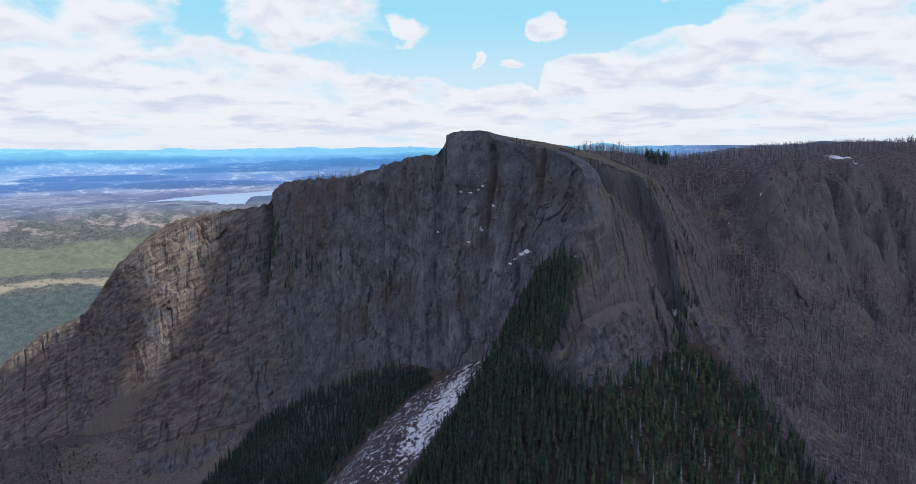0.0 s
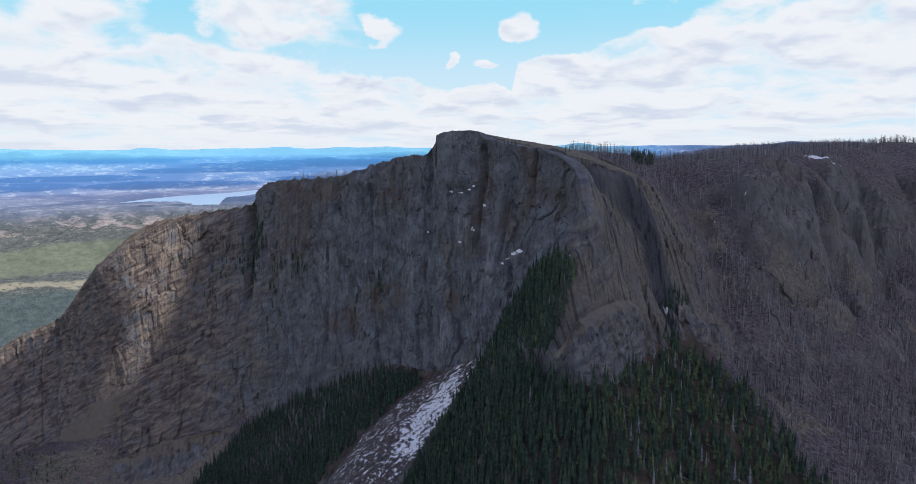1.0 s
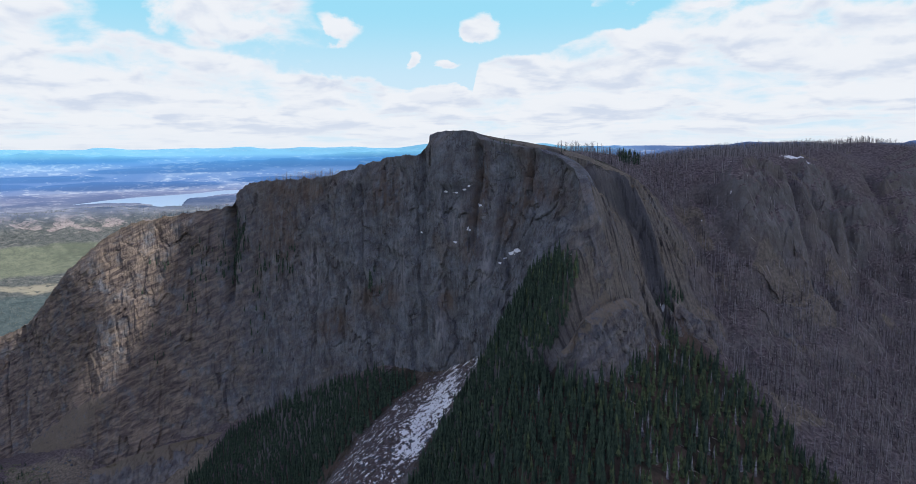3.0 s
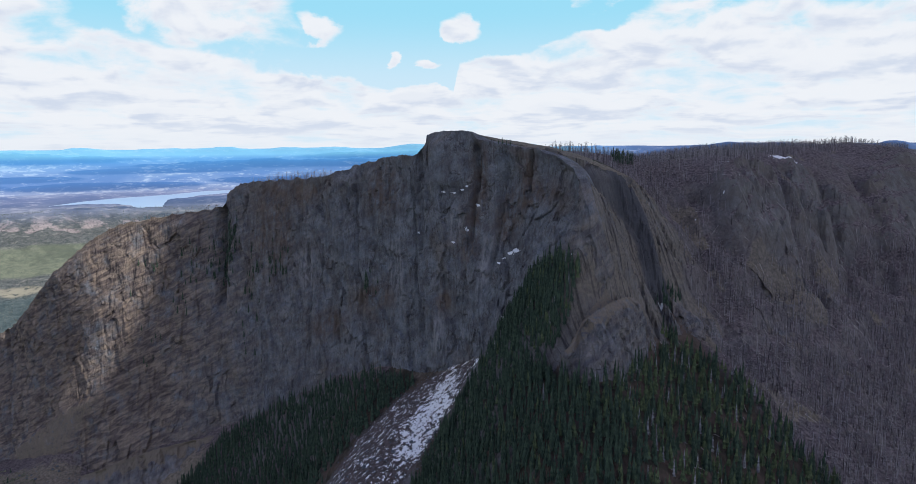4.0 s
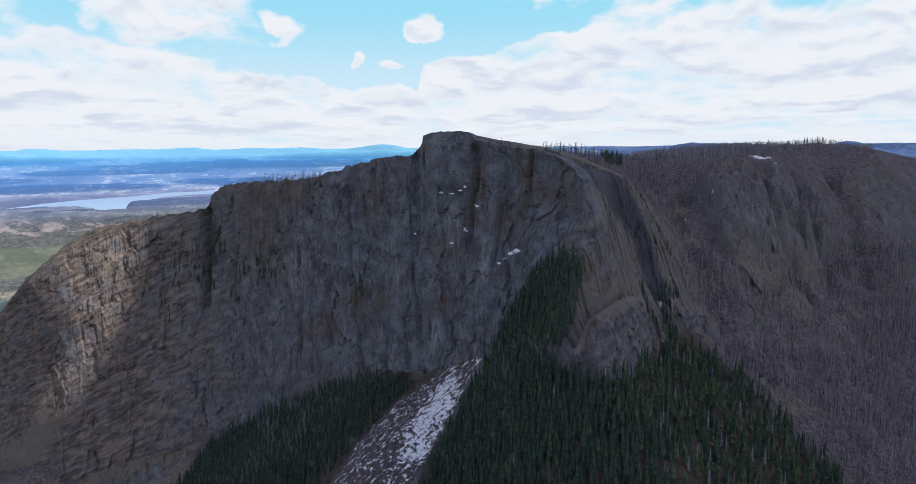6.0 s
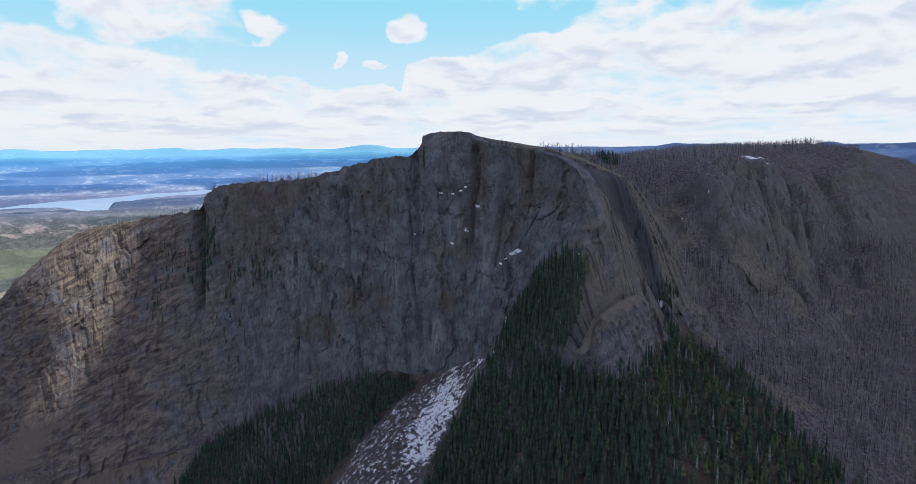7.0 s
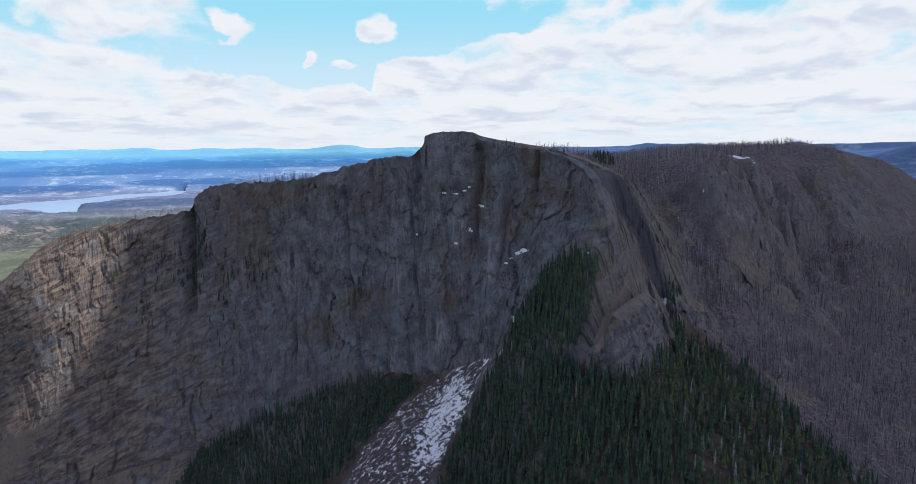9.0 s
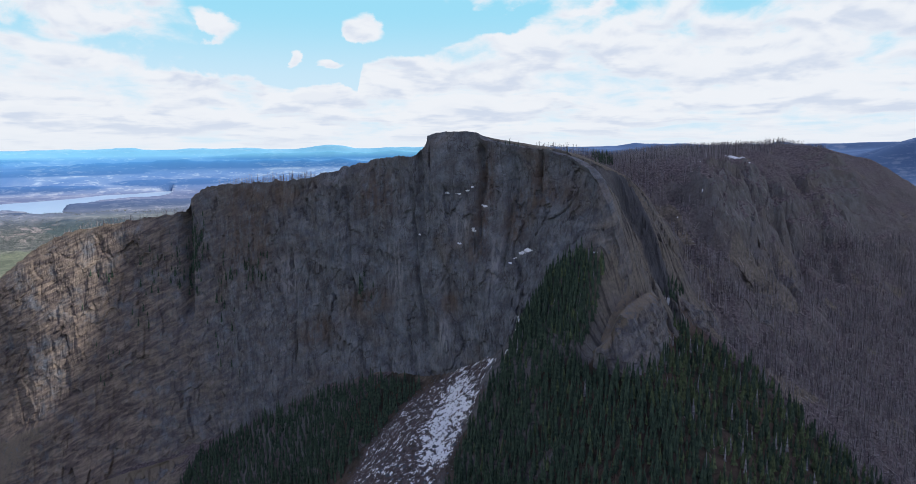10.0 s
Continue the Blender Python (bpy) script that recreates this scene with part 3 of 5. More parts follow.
crest_line, foot_line = spline(CREST, 90), spline(FOOT, 90)
back_left = behind(crest_line, 60, 6)[10:52]
back_far = behind(crest_line, 260, 90)[2:50:3]
inner = behind(crest_line, 6, 0.5)
RIM = [(-1000, 1100, -120), (-700, 1300, -60), (-300, 1300, 150), (-1000, 1500, -160), (1300, 1000, 180), (1300, 300, -30), (-200, 1600, 120), (1300, 1600, 250)]
upper_height = fit_heights([crest_line, inner, back_left[::2], back_far, BROWN_SHOULDER, KNOB_FOOT, PLATEAU, BURNT_SLOPE, FOREST_RIDGE, RIM])
lower_height = fit_heights([foot_line - np.array([0, 0, 2.0]), BROWN_SHOULDER, KNOB_FOOT, BURNT_SLOPE, FOREST_RIDGE, CHUTE, LOWER_LEFT, RIM[:1]])
# the ground before the face, and that behind it, meet inside the cliff and along the forest ridge
ease = np.clip((1 - np.linspace(0, 1, 90)) / 0.12, 0.05, 1)
mid_line = [tuple(q[:2]) for q in behind(crest_line, 13 * ease, 0)[::2]]
FRONT = [(-1400, 930)] + mid_line + [(92, 464), (78, 440), (84, 396), (60, 335), (40, 250), (0, 120), (0, -400), (-1400, -400)]

# places in the plan
FOREST_A = [(76, 482), (58, 500), (38, 512), (20, 505), (-8, 490), (-40, 455), (-85, 390), (-120, 250), (40, 180), (270, 250), (256, 345), (240, 385), (226, 420), (210, 448), (178, 478), (160, 476), (142, 452), (120, 424), (84, 402), (62, 416), (60, 450), (80, 466)]
FOREST_B = [(-26, 584), (-64, 626), (-121, 676), (-162, 701), (-209, 733), (-244, 748), (-258, 728), (-300, 690), (-350, 620), (-250, 540), (-150, 470), (-152, 496), (-126, 532), (-98, 558), (-50, 576)]
SHRUBS = [(-690, 868), (-560, 858), (-505, 826), (-480, 800), (-475, 740), (-520, 680), (-700, 740)]
SNOW_CHUTE = [(44, 540), (14, 580), (-40, 586), (-88, 568), (-114, 536), (-130, 500), (-150, 440), (-62, 440), (-40, 458), (-18, 478), (6, 500), (34, 520)]
SNOW_CORE = [(8, 566), (-12, 556), (-32, 528), (-46, 506), (-50, 486), (-34, 478), (-16, 496), (2, 518)]
GRASS = [(62, 560), (92, 520), (98, 480), (104, 450), (150, 466), (192, 496), (218, 552), (190, 582), (140, 566), (112, 600), (75, 592)]
DOMES = [[(288, 592), (286, 636), (308, 668), (350, 690), (388, 676), (388, 640), (372, 606), (330, 584)], [(404, 660), (408, 702), (440, 750), (520, 796), (566, 774), (520, 716), (460, 676)], [(560, 720), (580, 796), (640, 850), (760, 900), (720, 800), (640, 750)]]
GRASSY_LEDGES = [[(292, 572), (330, 556), (376, 566), (390, 592), (345, 590), (305, 588)], [(186, 502), (205, 490), (232, 500), (226, 514), (200, 512)], [(232, 600), (262, 590), (268, 640), (240, 650)], [(400, 620), (440, 640), (470, 668), (430, 664)]]
SCAR = [(128, 548), (148, 556), (166, 551), (172, 541), (174, 526), (176, 516), (179, 508), (184, 494)]   # upper lip of the dark slab
BURNT = [(150, 585), (215, 560), (196, 500), (200, 450), (222, 400), (250, 300), (1000, 300), (1200, 1100), (1000, 1500), (100, 1500), (90, 640)]
PLATEAU_SNOW = [(219, 763, 20, 14), (462, 774, 34, 15), (834, 1014, 40, 20), (318, 664, 3, 2.5), (306, 648, 2.5, 2), (292, 622, 2.5, 2), (262, 620, 3, 2), (171, 497, 3, 3), (40, 516, 4, 7), (30, 512, 3, 5), (22, 536, 4, 4), (36, 504, 3, 3), (288, 634, 1.6, 2.2), (296, 641, 2.2, 1.6), (283, 626, 1.5, 1.5), (252, 640, 4, 1.6), (262, 646, 3, 1.4)]


GULLIES = [([(108, 520), (120, 494), (116, 470)], 2.5, 5.0), ([(122, 518), (133, 494), (128, 474)], 2.2, 4.5), ([(136, 524), (146, 500), (141, 484)], 2.4, 5.0),
           ([(250, 640), (255, 600), (235, 540), (232, 480)], 14.0, 12.0), ([(392, 705), (397, 662), (390, 622), (384, 600)], 11.0, 24.0), ([(352, 690), (345, 650), (338, 610), (336, 585)], 3.0, 4.0), ([(274, 650), (277, 615), (280, 580)], 9.0, 13.0), ([(520, 790), (500, 720), (470, 660)], 12.0, 22.0), ([(440, 745), (436, 690), (410, 640)], 6.0, 11.0), ([(600, 830), (580, 750), (540, 680)], 10.0, 14.0)]


def axis(*runs):
    """Places along one axis: from, to, spacing."""
    return np.concatenate([np.arange(lo, hi, gap) for lo, hi, gap in runs])


GX = axis((-1000, -640, 14.0), (-640, 60, 3.4), (60, 262, 1.5), (262, 640, 3.0), (640, 1310, 14.0))
GY = axis((-220, 300, 12.0), (300, 420, 3.2), (420, 600, 1.5), (600, 900, 3.0), (900, 1610, 12.0))
X, Y = np.meshgrid(GX, GY)
front = soft_inside(X, Y, FRONT, 6.0)
ridge_blend = soft_inside(X, Y, FRONT, 24.0)
front = np.where(Y < 470, ridge_blend, front)
inset = foot_line + 0.35 * (crest_line - foot_line)
under = soft_inside(X, Y, [tuple(q[:2]) for q in inset[:84:2]] + [tuple(q[:2]) for q in behind(crest_line, 20 * ease, 0)[:84][::-2]], 16.0)
H = np.where(front > 0, lower_height(X, Y) - 30 * under, 0) * front + np.where(front < 1, upper_height(X, Y), 0) * (1 - front)
burnt = soft_inside(X, Y, BURNT, 30.0)
near_crest = np.exp(-(edge_dist(X, Y, [tuple(q[:2]) for q in crest_line[::3]]) / 16.0) ** 2)
rough_amt = (1 - 0.9 * near_crest)
flat_top = step(365, 385, H)
H -= flat_top * step(690, 760, Y) * (3.0 + 10.0 * step(25, 95, 0.858 * (Y - 690) - 0.514 * (X - 300)))
H += rough_amt * (1 - 0.75 * flat_top) * (7.0 * fbm(X / 95, Y / 95, X * 0, 3, 0.5, 3) * (0.35 + 0.65 * burnt) + (1.5 + 1.2 * burnt) * fbm(X / 20, Y / 20, X * 0, 3, 0.55, 8))
# rock ribs and ledges of the burnt hillside and the brown shoulder
gxh, gyh = np.gradient(H, GY, GX)
slope = np.hypot(gxh, gyh)
along = X * 0.86 + Y * 0.51                      # runs along the burnt hillside
wob = fbm(X / 45, Y / 45, X * 0, 3, 0.5, 21)
butt = ridged(along / 62 + 0.5 * wob, H / 260, X * 0, 2, 22)
g1, q1 = facets(along / 13 + 0.5 * wob, H / 17 + 0.4 * wob, 23)
g2, q2 = facets(along / 5.5 + 0.4 * wob, H / 7 + 0.4 * wob, 24)
cliffy = step(0.55, 1.0, slope)
dome = np.max([soft_inside(X, Y, q, 22.0) for q in DOMES], 0)
H += rough_amt * burnt * cliffy * (0.30 + 0.70 * dome) * ((butt - 0.4) * 5.0 + 5.0 * g1 - 1.6 * (1 - step(0, 0.1, q1)) + 2.4 * g2)
H += 11.0 * dome * dome * rough_amt
shoulder = soft_inside(X, Y, GRASS, 25.0)
fall = X + 0.35 * Y                              # runs across the shoulder's fall line
s1, p1 = facets(fall / 11 + 0.4 * wob, H / 60, 25)
s2, p2 = facets(fall / 4.5 + 0.4 * wob, H / 45 + 0.3 * wob, 26)
H += rough_amt * step(0.15, 0.6, shoulder) * step(0.5, 1.0, slope) * (8.0 * s1 - 2.6 * (1 - step(0, 0.12, p1)) + 2.2 * s2 + 0.5 * fbm(X / 4, Y / 5, X * 0, 3, 0.6, 6))
# gullies: line in the plan, width, depth
for line, wid, deep in GULLIES:
    H -= deep * np.exp(-(edge_dist(X, Y, line) / wid) ** 2.0)
# the dark slab: the ground breaks away below a curved lip
scar_side = np.zeros(X.shape)
for (x0, y0), (x1, y1) in zip(SCAR[:-1], SCAR[1:]):
    d_ = edge_dist(X, Y, [(x0, y0), (x1, y1)])
    near_ = d_ <= edge_dist(X, Y, SCAR) + 1e-6
    scar_side = np.where(near_, np.sign((x1 - x0) * (Y - y0) - (y1 - y0) * (X - x0)) * -d_, scar_side)
wobble = scar_side + 1.2 * fbm(X / 9, Y / 9, X * 0, 3, 0.5, 27)
taper_ = np.clip(edge_dist(X, Y, [SCAR[0]]) / 22, 0, 1) * step(484, 506, Y)
H -= 21.0 * taper_ * step(-1.0, 22.0, wobble) * (1 - step(24.0, 52.0, wobble))
slab_mask = taper_ * step(-0.5, 0.8, wobble) * (1 - step(16.0, 22.0, wobble + 5 * fbm(X / 14, Y / 14, X * 0, 3, 0.5, 29)))
# knolls on the plateau
H += 9.0 * np.exp(-((X - 175) / 62) ** 2 - ((Y - 735) / 40) ** 2) + 5.0 * np.exp(-((X - 268) / 46) ** 2 - ((Y - 778) / 40) ** 2)
# terraces
H += rough_amt * burnt * step(0.5, 0.9, slope) * 2.3 * np.sin(H / 5.5 + 2.5 * fbm(X / 60, Y / 60, X * 0, 2, 0.5, 4))


def ground(x, y):
    """Height of the finished ground at places of the plan."""
    x, y = np.asarray(x, float), np.asarray(y, float)
    i = np.clip(np.searchsorted(GX, x) - 1, 0, len(GX) - 2)
    j = np.clip(np.searchsorted(GY, y) - 1, 0, len(GY) - 2)
    u = np.clip((x - GX[i]) / (GX[i + 1] - GX[i]), 0, 1)
    v = np.clip((y - GY[j]) / (GY[j + 1] - GY[j]), 0, 1)
    return (H[j, i] * (1 - u) + H[j, i + 1] * u) * (1 - v) + (H[j + 1, i] * (1 - u) + H[j + 1, i + 1] * u) * v


def build_ground():
    cov = np.zeros(X.shape + (3,))
    cov[..., 0] = np.maximum(np.maximum(burnt, 0.6 * (Y > 620)), 0.52 * soft_inside(X, Y, SNOW_CHUTE, 20.0))
    top = np.exp(-(edge_dist(X, Y, [tuple(q[:2]) for q in crest_line[::3]]) / 45.0) ** 2)
    slab = np.exp(-(edge_dist(X, Y, SCAR) / 16.0) ** 2) * (scar_side > 0)
    cov[..., 1] = np.maximum(shoulder, 0.8 * top * (X < 120)) * 0.9 * (1 - slab) + 0.75 * burnt * np.clip(fbm(X / 38, Y / 38, X * 0, 3, 0.55, 13), 0, 1)
    low = soft_inside(X, Y, [(-560, 850), (-440, 835), (-380, 780), (-270, 770), (-250, 700), (-330, 690), (-420, 640), (-520, 720)], 40.0)
    cov[..., 1] = np.maximum(cov[..., 1], 0.75 * low)
    for poly in GRASSY_LEDGES:
        cov[..., 1] = np.maximum(cov[..., 1], soft_inside(X, Y, poly, 12.0))
    sn = 0.415 * soft_inside(X, Y, SNOW_CHUTE, 24.0) + 0.11 * soft_inside(X, Y, SNOW_CORE, 14.0)
    for px, py, rx, ry in PLATEAU_SNOW:
        sn = np.maximum(sn, 0.66 * np.exp(-(((X - px) / rx) ** 2 + ((Y - py) / ry) ** 2)))
    cov[..., 2] = sn
    ob = sheet("ground", np.stack([X, Y, H], -1), M_GROUND, cov, smooth=False)
    crag = ob.data.attributes.new("crag", "FLOAT", "POINT")
    crag.data.foreach_set("value", np.maximum(dome, 1 - burnt).astype(np.float32).ravel())
    bare = ob.data.attributes.new("slab", "FLOAT", "POINT")
    bare.data.foreach_set("value", slab_mask.astype(np.float32).ravel())
    return tagged(ob, "steep mountain ground of burnt soil, dry grass and scree", "ground", kind="structure")


build_ground()


# ---------- the great cliff ----------
NU, NV = 1040, 230


def resample(line, n):
    """The line at n places, the same share of the index at each, spaced evenly by length."""
    d = np.concatenate([[0], np.cumsum(np.linalg.norm(np.diff(line, axis=0), axis=1))])
    s = np.linspace(0, d[-1], n)
    return np.stack([np.interp(s, d, line[:, k]) for k in range(line.shape[1])], 1)


both = resample(np.hstack([spline(CREST, 600), spline(FOOT, 600)]), NU)
CL, FL = both[:, :3].copy(), both[:, 3:].copy()
arc = np.concatenate([[0], np.cumsum(np.linalg.norm(np.diff(CL[:, :2], axis=0), axis=1))])


def apron_at(U, v, warp):
    """The slanting ledge of the west buttress, as a share of the height, and the scree apron below it."""
    ledge = np.interp(U, [0.20, 0.26, 0.33, 0.41, 0.50], [0.90, 0.80, 0.71, 0.60, 0.49]) + 0.03 * warp
    return ledge, step(0, 0.025, v - ledge) * step(0.19, 0.23, U) * (1 - step(0.385, 0.43, U + 0.25 * (v - 0.6)))


def cliff_grid():
    v = np.linspace(0, 1, NV)[:, None]
    tan = np.gradient(CL[:, :2] + FL[:, :2], axis=0)
    k = np.ones(41) / 41
    tan = np.stack([np.convolve(np.pad(tan[:, q], 20, "edge"), k, "valid") for q in (0, 1)], 1)
    tan /= np.linalg.norm(tan, axis=1, keepdims=True)
    out = np.stack([tan[:, 1], -tan[:, 0]], 1)[None]            # away from the mountain
    # steeper above, flaring to the foot
    lean = v ** 1.25
    Gx = CL[None, :, 0] * (1 - lean) + FL[None, :, 0] * lean
    Gy = CL[None, :, 1] * (1 - lean) + FL[None, :, 1] * lean
    crag = (1 - 0.6 * np.exp(-((arc / arc[-1] - 0.842) / 0.028) ** 4)) * (2.2 * fbm(arc / 14, arc * 0 + 3, arc * 0, 4, 0.6, 31) + 1.0 * np.abs(fbm(arc / 4, arc * 0, arc * 0, 3, 0.7, 33)) + 0.8 * np.round(fbm(arc / 9, arc * 0 + 7, arc * 0, 2, 0.6, 34) * 2))
    Gz = (CL[None, :, 2] + crag[None]) * (1 - v) + (FL[None, :, 2] - 14) * v
    A = np.broadcast_to(arc[None], Gz.shape)
    rise = step(0, 0.06, v)
    skew = A + 0.25 * Gz
    west = 1 - step(0.30, 0.46, A / arc[-1])
    warp = fbm(A / 18, Gz / 30, A * 0, 3, 0.55, 45)
    big = 7.0 * fbm(skew / 75, Gz / 150, A * 0, 2, 0.5, 41)
    ribs = (2.0 - 1.0 * west) * ridged(skew / 30, Gz / 150, A * 0 + 2, 2, 43)
    f1, e1 = facets(skew / 24 + 0.5 * warp, Gz / 70 + 0.2 * warp, 3)
    f2, e2 = facets((A + 0.12 * Gz) / 7.5 + 0.35 * warp, Gz / 20 + 0.3 * warp, 5)
    f3, e3 = facets((A + 0.1 * Gz) / 3.2 + 0.2 * warp, Gz / 8 + 0.2 * warp, 9)
    tilt = Gz - 0.48 * A
    w1, x1 = facets((A + 0.3 * Gz) / 17 + 0.3 * warp, tilt / 9 + 0.5 * warp, 7)
    w2, x2 = facets((A + 0.3 * Gz) / 6 + 0.3 * warp, tilt / 3.4 + 0.5 * warp, 8)
    east = 4.2 * f1 - 1.0 * (1 - step(0, 0.05, e1)) + 1.7 * f2 - 0.5 * (1 - step(0, 0.08, e2)) + 1.0 * f3
    wst = 4.0 * f1 + 2.2 * w1 - 0.7 * (1 - step(0, 0.1, x1)) + 0.9 * w2 + 0.9 * f2
    cols = east * (1 - west) + wst * west
    U = A / arc[-1]
    # the smooth summit slab, and the scree apron under the slanting ledge of the west buttress
    slab_ = step(0.818, 0.824, U) * (1 - step(0.853, 0.859, U)) * (1 - step(0.20, 0.25, v + 0.5 * np.abs(U - 0.842)))
    cols = cols * (1 - 0.75 * slab_) + 5.0 * slab_
    ledge, apron = apron_at(U, v, warp)
    cols = cols * (1 - 0.72 * apron) + apron * (5.0 + 10.0 * np.clip(v - ledge, 0, 1))
    fine = 0.25 * fbm(A / 3, Gz / 5, A * 0, 3, 0.65, 55)
    disp = (big + ribs + cols + fine) * rise
    return Gx, Gy, Gz, A, v, out, disp


def cliff_mesh():
    Gx, Gy, Gz, A, v, out, disp = cliff_grid()
    # chimneys: share of the length, width, depth, first and last height share, drift
    for u0, wid, deep, v0, v1, drift in CHIMNEYS:
        c = u0 * arc[-1] + drift * v + 3 * fbm(v * 6, v * 0, v * 0 + u0 * 50, 2, 0.5, 61)
        disp = disp - deep * np.exp(-((A - c) / wid) ** 2) * step(v0 - 0.03, v0 + 0.03, v) * (1 - step(v1 - 0.08, v1 + 0.05, v))
    Gx = Gx + out[..., 0] * disp
    Gy = Gy + out[..., 1] * disp
    face = np.stack([Gx, Gy, Gz], -1)
    back = np.array([22.0, 17, 13, 9, 6, 3, 1.2])[:, None] * np.clip((1 - arc / arc[-1]) / 0.12, 0.7, 1)[None]
    kx, ky = CL[None, :, 0] - out[..., 0] * back, CL[None, :, 1] - out[..., 1] * back
    kz = upper_height(kx, ky) + 0.2 + 0.4 * fbm(kx / 6, ky / 6, kx * 0, 3, 0.5, 65) - 2.5 * step(12, 22, back)
    f = np.exp(-back / 4.0)
    kz = kz * (1 - f) + Gz[:1] * f
    return np.vstack([np.stack([kx, ky, kz], -1), face])


CHIMNEYS = [(0.515, 6.0, 16.0, 0.0, 0.5, 8.0), (0.866, 3.6, 8.0, 0.03, 0.50, -4.0), (0.914, 2.2, 6.0, 0.0, 0.30, 4.0), (0.811, 3.2, 6.0, 0.0, 0.5, 0.0), (0.80, 3.0, 5.0, 0.15, 0.9, 14.0), (0.895, 3.0, 5.0, 0.1, 0.6, -8.0), (0.10, 2.2, 7.0, 0.05, 0.9, 4.0), (0.13, 1.8, 6.0, 0.1, 0.7, 3.0), (0.17, 2.4, 7.0, 0.2, 0.95, 5.0), (0.20, 4.0, 8.0, 0.0, 0.9, 5.0), (0.66, 3.0, 4.0, 0.3, 0.9, 8.0), (0.73, 2.5, 4.0, 0.1, 0.7, 10.0)]
CLIFF = cliff_mesh()
# place and half sizes of the snow left on ledges
CLIFF_SNOW = [(2, 600, 360, 4, 30, 2.0), (11, 590, 359.5, 4, 30, 1.4), (18, 586, 362.5, 3.5, 30, 1.8), (22, 584, 366, 2.5, 30, 2.2), (31, 572, 349, 3.5, 30, 2.2), (20.5, 570, 328, 4.0, 30, 4.5), (9, 580, 315, 4, 30, 2.0), (58, 536, 313.5, 4, 30, 2.6), (53, 539, 310, 4, 30, 2.4), (48, 541, 305.5, 4, 30, 2.2), (44, 541, 301.5, 3.4, 30, 1.8), (-20, 612, 320, 2.5, 40, 2.5), (43, 520, 256, 3, 40, 9), (87, 467, 319.5, 3, 30, 1.8)]
# stains and washed streaks: share of the length, share of the height, half widths
RUST = [(0.870, 0.18, 0.008, 0.17), (0.862, 0.42, 0.012, 0.14), (0.914, 0.14, 0.005, 0.14), (0.925, 0.24, 0.018, 0.07), (0.90, 0.35, 0.012, 0.10), (0.764, 0.15, 0.02, 0.12), (0.60, 0.22, 0.045, 0.20), (0.64, 0.06, 0.05, 0.05), (0.75, 0.62, 0.03, 0.06), (0.83, 0.68, 0.012, 0.05), (0.69, 0.70, 0.02, 0.06)]
PALE = [(0.883, 0.56, 0.006, 0.12), (0.823, 0.80, 0.007, 0.10), (0.975, 0.13, 0.010, 0.06), (0.847, 0.38, 0.008, 0.06), (0.66, 0.42, 0.012, 0.10), (0.78, 0.50, 0.010, 0.12)]


def build_cliff():
    u = (arc / arc[-1])[None] + np.zeros((NV + 7, 1))
    v = np.concatenate([np.zeros(7), np.linspace(0, 1, NV)])[:, None] + np.zeros((1, NU))
    cov = np.zeros((NV + 7, NU, 3))
    cov[..., 0] = np.clip(1.0 - step(0.44, 0.60, u) * 0.68 - 0.15 * step(0.60, 0.80, u) + 0.35 * step(0.962, 0.985, u + 0.015 * v), 0, 1)
    cov[..., 2] = sum(0.92 * np.exp(-np.sum(((CLIFF - np.array(q[:3])) / np.array(q[3:])) ** 2, -1)) for q in CLIFF_SNOW)
    cov[..., 1] = 0.55 * np.exp(-(v / 0.03) ** 2) * (u < 0.45) + 0.30 * step(0.6, 1.0, v) * (u < 0.5)
    cov[..., 1] = np.maximum(cov[..., 1], 0.62 * apron_at(u, v, 0.0)[1])
    ob = sheet("cliff", CLIFF, M_CLIFF, cov, smooth=False, flip=True)
    for key, rows in (("rust", RUST), ("pale", PALE)):
        mask = sum(np.exp(-((u - a1) / wu) ** 2 - ((v - b1) / wv) ** 2) for a1, b1, wu, wv in rows)
        ob.data.attributes.new(key, "FLOAT", "POINT").data.foreach_set("value", np.clip(1.3 * mask, 0, 1).astype(np.float32).ravel())
    return tagged(ob, "tall dark volcanic cliff face with brown stains", "cliff", kind="structure")


build_cliff()


